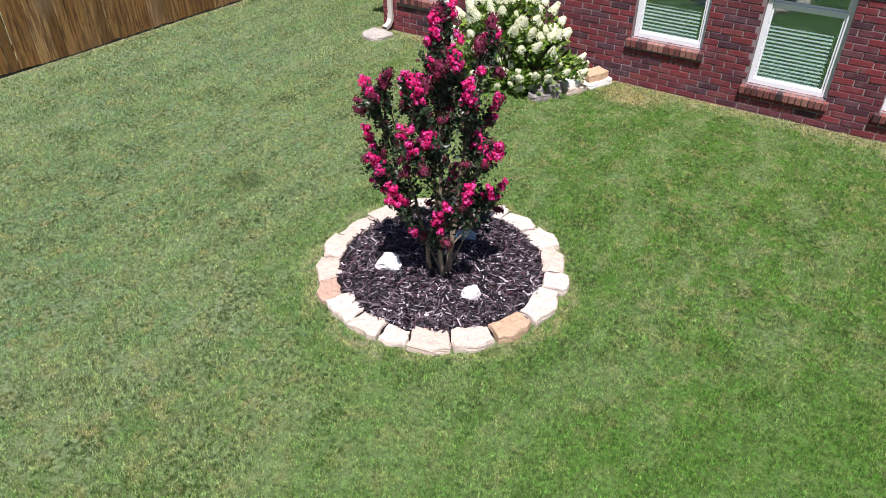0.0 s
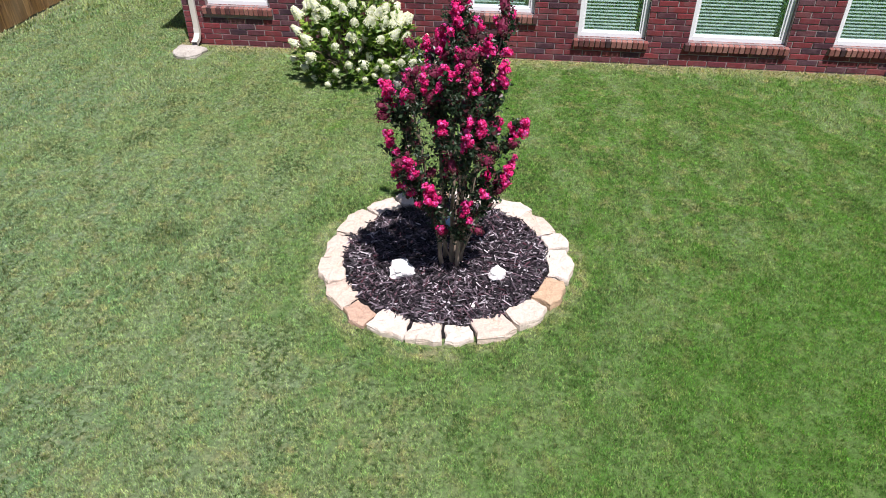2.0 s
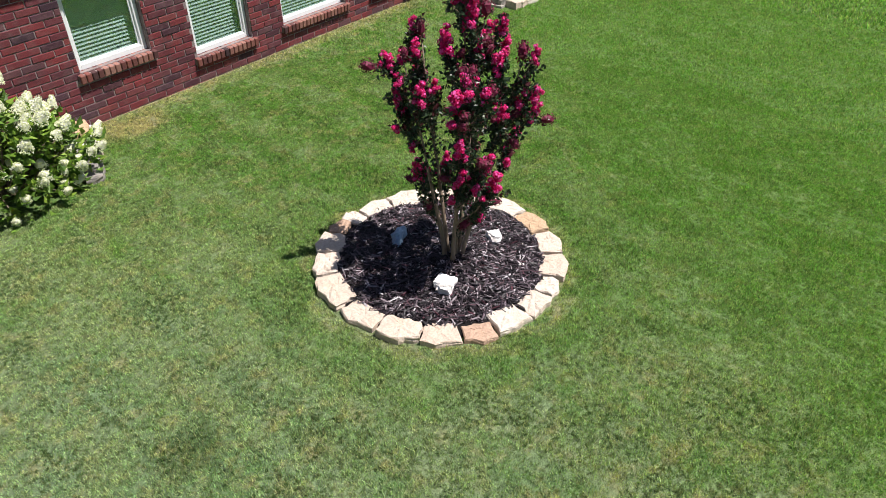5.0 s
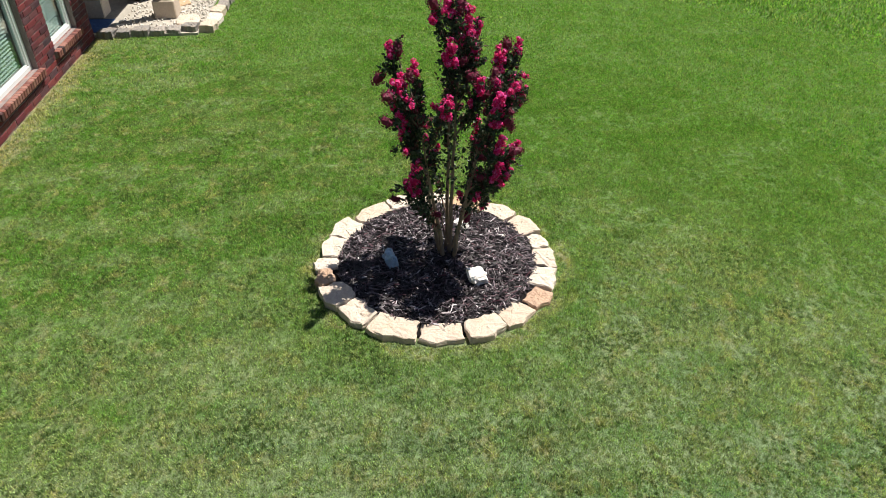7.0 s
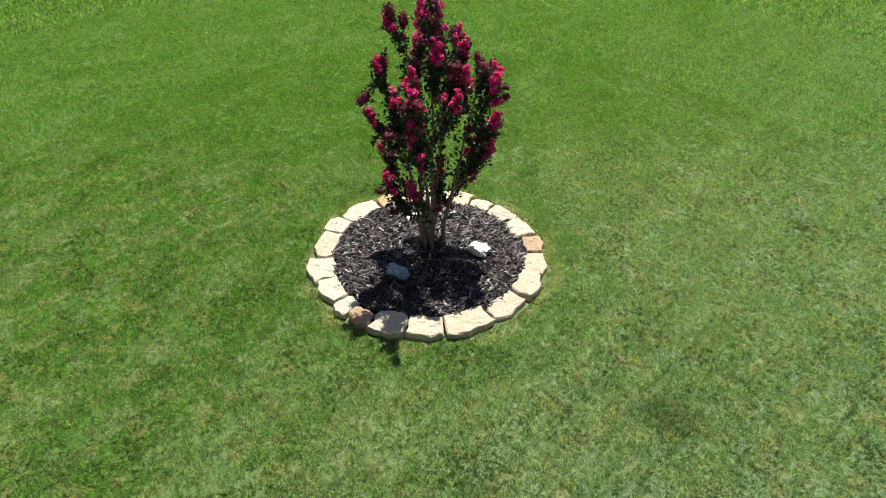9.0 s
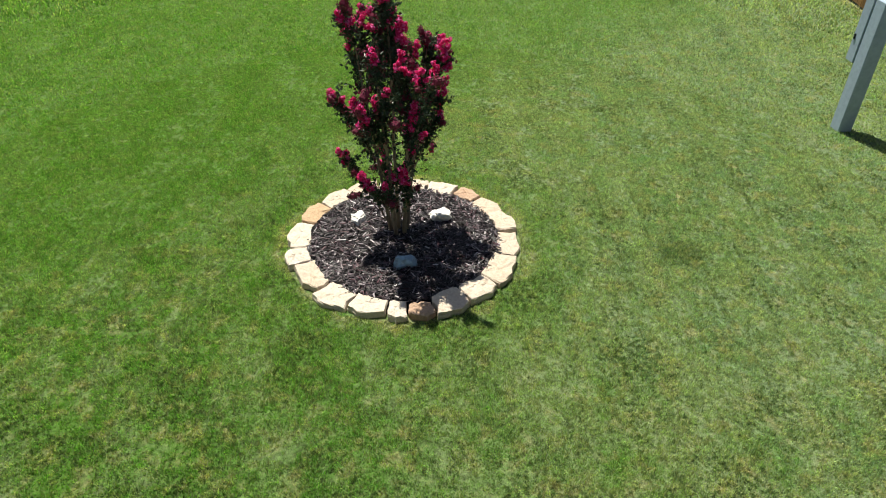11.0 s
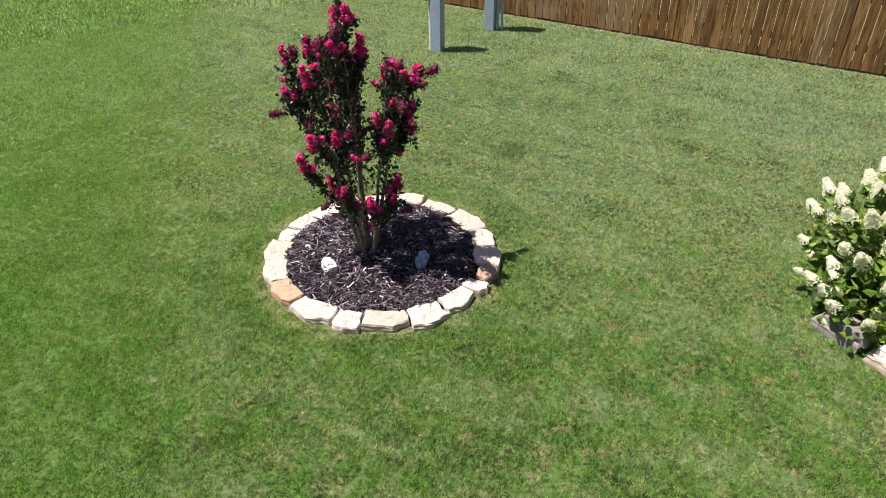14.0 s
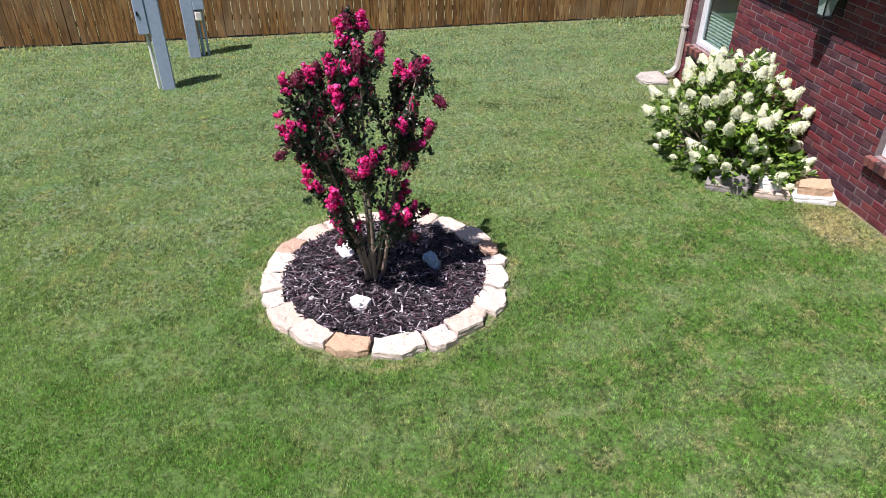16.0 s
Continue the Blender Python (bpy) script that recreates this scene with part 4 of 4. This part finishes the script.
def build_roof():
    slope = 0.42
    e0, z0 = 4.512, 2.475                      # roof edge above the gutter
    ridge = 9.5
    bm = bmesh.new()
    x0, x1 = -4.50, 5.70

    def surf(y):
        return z0 + (y - e0) * slope
    v = [bm.verts.new(p) for p in ((x0, e0, surf(e0) - 0.02), (x1, e0, surf(e0) - 0.02), (x1, ridge, surf(ridge) - 0.02), (x0, ridge, surf(ridge) - 0.02), (x0, ridge * 2 - e0, surf(e0)), (x1, ridge * 2 - e0, surf(e0)))]
    u = [bm.verts.new(q.co - Vector((0, 0, 0.06))) for q in v]
    for f in ((0, 1, 2, 3), (3, 2, 5, 4)):
        bm.faces.new([v[i] for i in f])
        bm.faces.new([u[i] for i in reversed(f)])
    for a, b in ((0, 1), (1, 2), (2, 5), (5, 4), (4, 3), (3, 0)):
        bm.faces.new((v[b], v[a], u[a], u[b]))
    roof = thing("roof", "pale grey asphalt shingle roof slope", "roof", kind="structure")
    part("roof_deck", bm, M_SHINGLE, roof)
    part("fascia", box(x0, x1, 4.504, 4.522, 2.30, 2.43), M_GUTTER, roof)
    part("soffit", box(x0, x1, 4.523, WALL_Y - 0.006, 2.305, 2.325), M_SOFFIT, roof)
    part("drip_edge", box(x0, x1, 4.503, 4.535, 2.462, 2.468), M_GUTTER, roof, "white metal drip edge")
    # shingle tabs along the eave
    ang = math.degrees(math.atan(slope))
    rnd = random.Random(5)
    tabs = [mesh_from("shingle", box(-w / 2 + 0.0015, w / 2 - 0.0015, 0, 0.20, -0.003, 0.003), M_SHINGLE) for w in (0.305, 0.305)]
    for row in range(9):
        y = e0 + 0.005 + row * 0.135 * math.cos(radians(ang))
        x = -2.6 + (row % 2) * 0.16 + rnd.uniform(0, 0.05)
        while x < 3.6:
            ob = new("shingle", tabs[0])
            ob.matrix_basis = pose(x, y, surf(y) + 0.003, ang - 1.6, 0, 0)
            ob.parent = roof
            x += 0.305
    # gutter
    g = thing("gutter", "white metal eave gutter with a silty grey trough", "gutter")
    prof = [(4.412, 2.462), (4.412, 2.425), (4.430, 2.405), (4.434, 2.362), (4.500, 2.362), (4.502, 2.458)]
    inner = [(4.430, 2.458), (4.431, 2.446), (4.437, 2.441), (4.455, 2.438), (4.492, 2.440), (4.497, 2.456)]
    bm = bmesh.new()
    ring = [[bm.verts.new((x, a, b)) for a, b in prof + inner[::-1]] for x in (-4.50, 5.70)]
    n = len(ring[0])
    for i in range(n):
        if i not in (len(prof), len(prof) + 1, len(prof) + 2, len(prof) + 3, len(prof) + 4):
            bm.faces.new((ring[0][i], ring[1][i], ring[1][(i + 1) % n], ring[0][(i + 1) % n]))
    part("trough_shell", bm, M_GUTTER, g)
    bm = bmesh.new()
    ring = [[bm.verts.new((x, a, b)) for a, b in inner] for x in (-4.50, 5.70)]
    for i in range(len(inner) - 1):
        bm.faces.new((ring[0][i + 1], ring[1][i + 1], ring[1][i], ring[0][i]))
    part("trough", bm, M_SILT, g, "grey trough stained with brown silt")
    lip = bmesh.new()
    add_box(lip, -4.50, 5.70, 4.408, 4.430, 2.461, 2.468, 0.002)
    part("lip", lip, M_GUTTER, g, "bright white front lip")
    for k in range(-4, 6):
        x = -0.16 + 0.96 * k
        if x > -4.4:
            bm = bmesh.new()
            add_box(bm, x - 0.013, x + 0.013, 4.420, 4.506, 2.452, 2.459, 0.001)
            add_box(bm, x - 0.016, x + 0.016, 4.498, 4.524, 2.458, 2.464, 0.001)
            part("hanger", bm, M_GUTTER, g)
    for x in (-4.5, 5.7):
        part("end_cap", box(x - 0.004, x + 0.004, 4.414, 4.500, 2.366, 2.46), M_GUTTER, g)
    # downspout at the corner
    d = thing("downspout", "beige metal downspout with an elbow above a splash block", "downspout", pose(0, 0.10, 0))
    bm = bmesh.new()
    add_box(bm, -4.25, -4.17, 4.635, 4.69, 0.24, 2.20, 0.008)
    part("pipe", bm, M_SPOUT, d)
    for y0, z0_, a in ((4.663, 0.165, 0), ):
        bm = bmesh.new()
        pts = ((4.663, 0.26), (4.655, 0.17), (4.60, 0.105), (4.50, 0.075))
        prev = None
        for yy, zz in pts:
            i = pts.index((yy, zz))
            nx = Vector(((0, -0.35, -1), (0, -0.6, -0.8), (0, -0.9, -0.45), (0, -1, -0.25))[i]).normalized()
            up = Vector((1, 0, 0)).cross(nx).normalized()
            ring4 = [bm.verts.new(Vector((-4.21 + sx * 0.041, yy, zz)) + up * (sz * 0.029)) for sx, sz in ((-1, -1), (1, -1), (1, 1), (-1, 1))]
            if prev:
                for q in range(4):
                    bm.faces.new((prev[q], prev[(q + 1) % 4], ring4[(q + 1) % 4], ring4[q]))
            prev = ring4
        part("elbow", bm, M_SPOUT, d)
    bm = bmesh.new()
    add_tube(bm, [Vector((-4.21, 4.663, 2.19)), Vector((-4.21, 4.60, 2.27)), Vector((-4.21, 4.38, 2.32)), Vector((-4.21, 4.365, 2.37))], [0.035] * 4, 8)
    part("upper_elbow", bm, M_SPOUT, d)
    for z in (0.75, 1.75):
        part("strap", box(-4.262, -4.158, 4.628, 4.70, z, z + 0.03), M_SPOUT, d)
    out = [(-0.26, 0.16), (-0.20, 0.23), (0.20, 0.23), (0.26, 0.14), (0.20, -0.17), (0.06, -0.24), (-0.14, -0.22), (-0.24, -0.10)]
    ob = new("splash_block", mesh_from("splash_block", slab_stone([(a * 0.80, b * 0.86) for a, b in out], 0.055, 4), M_CONCRETE))
    ob.matrix_basis = pose(-4.22, 4.40, 0)
    tagged(ob, "flat beige stone splash block under the downspout", "splash block")


def build_lantern():
    lamp = thing("wall_lantern", "dark metal wall lantern with greenish glass panes", "lantern", pose(-1.40, WALL_Y, 1.62))
    part("backplate", box(-0.055, 0.055, -0.014, 0.007, 0.10, 0.36, 0.004), M_DARK_METAL, lamp)
    bm = bmesh.new()
    add_tube(bm, [Vector((0, -0.01, 0.33)), Vector((0, -0.08, 0.44)), Vector((0, -0.16, 0.42)), Vector((0, -0.16, 0.36))], [0.010] * 4, 7)
    part("arm", bm, M_DARK_METAL, lamp)
    for x in (-1, 1):
        for y in (-1, 1):
            bm = bmesh.new()
            add_tube(bm, [Vector((x * 0.048, -0.16 + y * 0.048, 0.04)), Vector((x * 0.072, -0.16 + y * 0.072, 0.28))], [0.006, 0.006], 4)
            part("cage_bar", bm, M_DARK_METAL, lamp)
    bm = bmesh.new()
    add_lathe(bm, [(0.064, 0.045), (0.096, 0.275)], 4, (0, 0, 0))
    bmesh.ops.rotate(bm, verts=bm.verts, matrix=Matrix.Rotation(radians(45), 3, "Z"))
    bmesh.ops.translate(bm, verts=bm.verts, vec=(0, -0.16, 0))
    part("glass", bm, M_LAMP_GLASS, lamp, "greenish glass panes")
    bm = bmesh.new()
    add_box(bm, -0.060, 0.060, -0.220, -0.100, 0.015, 0.042, 0.004)
    part("base_tray", bm, M_DARK_METAL, lamp)
    bm = bmesh.new()
    add_lathe(bm, [(0.12, 0.28), (0.11, 0.30), (0.05, 0.35), (0.012, 0.37), (0.012, 0.40)], 12, (0, -0.16, 0))
    part("roof_cap", bm, M_DARK_METAL, lamp)


# ---- covered patio ----
def build_patio():
    slab = new("pavement", mesh_from("pavement", box(5.80, 13.0, 3.30, 8.6, -0.10, 0.035), M_CONCRETE))
    tagged(slab, "pale concrete patio floor by the house corner", "patio", kind="structure")
    rng = np.random.default_rng(3)
    bm = bmesh.new()
    for _ in range(1500):
        x, y = rng.uniform(5.95, 9.6), rng.uniform(3.3, 4.6)
        if rng.uniform() < 0.45 and y > 3.7:
            continue
        s = rng.uniform(0.012, 0.032)
        m = pose(x, y, 0.035 + s * 0.4, *rng.uniform(0, 360, 3)) @ Matrix.Diagonal((s, s * 0.8, s * 0.55, 1))
        bmesh.ops.create_icosphere(bm, subdivisions=1, radius=1.0, matrix=m)
    tagged(new("gravel", mesh_from("gravel", bm, M_GRAVEL)), "loose white limestone gravel on the patio edge", "gravel", kind="stuff")
    rnd = random.Random(12)
    spots = [(5.80 + 0.03 * k, 4.62 - 0.24 * k, 86, k % 2 == 0) for k in range(6)] + [(6.05 + 0.34 * k, 3.16 - 0.012 * k, -2, k in (3, 4)) for k in range(12)]
    for k, (x, y, turn, dark) in enumerate(spots):
        sx, sy, h = rnd.uniform(0.10, 0.13) if turn > 0 else rnd.uniform(0.15, 0.18), rnd.uniform(0.08, 0.11), rnd.uniform(0.08, 0.13)
        sh = [(-sx, -sy), (0, -sy * 1.15), (sx, -sy * 0.85), (sx * 1.05, sy), (0, sy * 1.1), (-sx, sy)]
        # blocks with shaded faces take the darkened stone colour
        ob = new("border_stone", mesh_from("border_stone", slab_stone(sh, h, 200 + k), M_SHADED_STONE if dark or turn > 0 else M_STONE))
        ob.matrix_basis = pose(x, y, 0, 0, 0, turn + rnd.uniform(-8, 8))
        tagged(ob, ("shade-darkened grey" if dark or turn > 0 else "pale cream") + " stone block edging the patio", "border stone", "stones round the patio")
    for k, (x, y, sx, sy) in enumerate(((6.35, 3.55, 0.24, 0.17), (7.35, 3.95, 0.30, 0.2), (8.05, 3.72, 0.26, 0.18))):
        sh = [(-sx, -sy * 0.8), (0, -sy), (sx, -sy * 0.7), (sx * 0.9, sy * 0.8), (0, sy), (-sx * 0.9, sy * 0.7)]
        ob = new("stepping_stone", mesh_from("stepping_stone", slab_stone(sh, 0.03, 300 + k), M_TAN if k == 1 else M_STONE))
        ob.matrix_basis = pose(x, y, 0.034, 0, 0, 30 * k)
        tagged(ob, "flat tan flagstone lying on the gravel", "stepping stone", "flagstones on the patio")
    for x, y in ((6.64, 3.92), (9.9, 3.92), (6.72, 5.05)):
        col = thing("porch_post", "weathered square timber post on a pale stone base", "post", pose(x, y, 0.035), "posts of the porch")
        part("base", box(-0.17, 0.17, -0.17, 0.17, 0, 0.28, 0.015), M_STONE, col, "pale stone base")
        part("cap", box(-0.14, 0.14, -0.14, 0.14, 0.28, 0.32, 0.01), M_STONE, col)
        part("shaft", box(-0.085, 0.085, -0.085, 0.085, 0.32, 2.36, 0.006), M_WOOD, col)
    porch = thing("porch_roof", "flat timber porch roof over the patio", "roof", kind="structure")
    part("beam", box(5.75, 13.0, 3.84, 4.00, 2.40, 2.58, 0.006), M_WOOD, porch)
    part("deck", box(5.75, 13.0, 3.70, 8.6, 2.585, 2.64), M_WOOD, porch)
    inner = new("wall_north", mesh_from("wall_north", box(WALL_X1 + 0.005, 13.0, 8.3, 8.54, 0.04, 2.57), M_BRICK))
    tagged(inner, "shaded brick wall behind the patio", "wall", kind="structure")
    # added sheet that paints the bluish skylit shade on the concrete
    rug = new("outdoor_rug", mesh_from("outdoor_rug", box(5.90, 6.50, 4.72, 6.3, 0.036, 0.046, 0.003), M_SKYLIT_SHADE))
    tagged(rug, "thin blue sheet imitating skylit shade on the patio floor", "rug")
    for x, y, s, m, hue in ((8.05, 4.12, 1.0, M_DARK_POT, "dark green"), (8.75, 4.08, 0.8, M_TEAL, "teal"), (7.55, 4.55, 0.9, M_DARK_POT, "black")):
        pot = thing("plant_pot", f"round {hue} glazed plant pot on the patio", "plant pot", pose(x, y, 0.036), "pots on the patio")
        bm = bmesh.new()
        add_lathe(bm, [(0.15 * s, 0), (0.21 * s, 0.10 * s), (0.24 * s, 0.25 * s), (0.22 * s, 0.36 * s), (0.24 * s, 0.40 * s), (0.21 * s, 0.40 * s), (0.20 * s, 0.34 * s)], 24)
        part("pot_body", bm, m, pot, smooth=True)
        bm = bmesh.new()
        add_lathe(bm, [(0.195 * s, 0.335 * s), (0.05, 0.35 * s)], 20)
        part("potting_soil", bm, M_SOIL, pot)


# ---- fence and meter posts ----
FENCE_X = -7.32


def build_fence():
    rnd = random.Random(31)
    fence = thing("fence", "tall brown cedar board fence with gaps between boards", "fence")
    boards = [mesh_from("board", box(-0.010, 0.010, -w / 2, w / 2, 0, 1.83, 0.003), M_FENCE) for w in (0.137, 0.133, 0.128)]
    y = -9.0
    while y < 10.5:
        ob = new("board", rnd.choice(boards))
        ob.matrix_basis = pose(FENCE_X + rnd.uniform(-0.004, 0.004), y, 0.015 + rnd.uniform(0, 0.025), 0, rnd.uniform(-0.5, 0.5), rnd.uniform(-1.2, 1.2))
        ob.parent = fence
        y += 0.1415
    for z in (0.28, 0.95, 1.62):
        part("rail", box(FENCE_X - 0.055, FENCE_X - 0.016, -9.1, 10.6, z, z + 0.085), M_FENCE, fence)
    for k in range(9):
        yy = -8.9 + 2.4 * k
        part("fence_post", box(FENCE_X - 0.15, FENCE_X - 0.058, yy - 0.045, yy + 0.045, 0, 1.8), M_FENCE, fence)


def build_meter_posts():
    p = thing("meter_post", "blue-grey painted pedestal post with a tall box on its side", "utility post", pose(-5.08, -2.34, 0, 0, 0, 8), "meter posts")
    part("post", box(-0.085, 0.085, -0.085, 0.085, 0, 1.50, 0.008), M_POST, p)
    part("meter_box", box(-0.10, 0.095, -0.225, -0.088, 0.78, 1.50, 0.008), M_POST, p)
    bm = bmesh.new()
    add_tube(bm, [Vector((-0.02, -0.125, 0)), Vector((-0.02, -0.135, 0.785))], [0.022, 0.022], 9)
    part("conduit", bm, M_WHITE_PLASTIC, p, "pale grey conduit")
    part("latch", box(0.096, 0.106, -0.20, -0.18, 1.02, 1.08), M_DARK_METAL, p)
    q = thing("meter_post", "blue-grey pedestal post with a box and a white outlet", "utility post", pose(-6.42, -2.12, 0, 0, 0, 8), "meter posts")
    part("post", box(-0.085, 0.085, -0.085, 0.085, 0, 1.50, 0.008), M_POST, q)
    part("meter_box", box(-0.10, 0.11, 0.088, 0.25, 0.72, 1.48, 0.008), M_POST, q)
    part("outlet", box(-0.02, 0.105, 0.095, 0.20, 0.55, 0.70, 0.02), M_WHITE_PLASTIC, q, "white weatherproof outlet")
    for y, r in ((0.125, 0.026), (0.20, 0.018)):
        bm = bmesh.new()
        add_tube(bm, [Vector((0.0, y, 0)), Vector((0.0, y, 0.72))], [r, r], 9)
        part("conduit", bm, M_POST, q)


# ---- bricks ----
def brick_mesh(length):
    bm = bmesh.new()
    a, h, c = length / 2, 0.0335, 0.005
    back = [bm.verts.new(p) for p in ((-a, 0.03, -h), (a, 0.03, -h), (a, 0.03, h), (-a, 0.03, h))]
    rim = [bm.verts.new(p) for p in ((-a, 0.004, -h), (a, 0.004, -h), (a, 0.004, h), (-a, 0.004, h))]
    face = [bm.verts.new(p) for p in ((-a + c, 0, -h + c), (a - c, 0, -h + c), (a - c, 0, h - c), (-a + c, 0, h - c))]
    for i in range(4):
        j = (i + 1) % 4
        bm.faces.new((back[i], back[j], rim[j], rim[i]))
        bm.faces.new((rim[i], rim[j], face[j], face[i]))
    bm.faces.new(face)
    return mesh_from("brick", bm, M_BRICK)


def build_bricks(wall):
    rnd = random.Random(77)
    cache = {}
    loose = bmesh.new()
    count = 0
    row = 0
    z = -0.03
    while z < WALL_TOP - 0.03:
        spans = [(WALL_X0, WALL_X1)]
        for w in WINDOWS:
            o = opening(w)
            cut = None
            if o[2] - 0.02 < z < HEAD:
                cut = (o[0], o[1])
            elif w[2] - 0.02 < z <= o[2] + 0.0:
                cut = (w[0], w[1])
            if cut:
                spans = [s for a, b in spans for s in ((a, min(b, cut[0])), (max(a, cut[1]), b)) if s[1] - s[0] > 0.03 and s[0] < s[1]]
        for a, b in spans:
            x = WALL_X0 - (row % 2) * BRICK / 2
            while x < b:
                x0, x1 = max(x, a) + 0.005, min(x + BRICK, b) - 0.005
                x += BRICK
                if x1 - x0 < 0.025:
                    continue
                ln = round(x1 - x0, 2)
                if ln not in cache:
                    cache[ln] = brick_mesh(ln)
                m = pose((x0 + x1) / 2, WALL_Y + rnd.uniform(-0.005, 0.003), z + rnd.uniform(-0.0015, 0.0015), rnd.uniform(-1, 1), rnd.uniform(-0.5, 0.5), rnd.uniform(-0.6, 0.6))
                if z < 0.43 and count < 300 and x0 > -1.2:
                    ob = new("brick", cache[ln])
                    ob.matrix_basis = m
                    ob.parent = wall
                    count += 1
                else:
                    n0 = len(loose.verts)
                    loose.from_mesh(cache[ln])
                    loose.verts.ensure_lookup_table()
                    for v in loose.verts[n0:]:
                        v.co = m @ v.co
        z += COURSE
        row += 1
    tagged(part("brick_courses", loose, M_BRICK, wall), kind="stuff")


build_ground()
build_bed()
build_rocks()
build_tree()
build_hydrangea()
house_wall = build_wall()
for number, unit in enumerate(WINDOWS, 1):
    window_unit(number, unit)
build_roof()
build_lantern()
build_patio()
build_fence()
build_meter_posts()
build_bricks(house_wall)
build_grass()
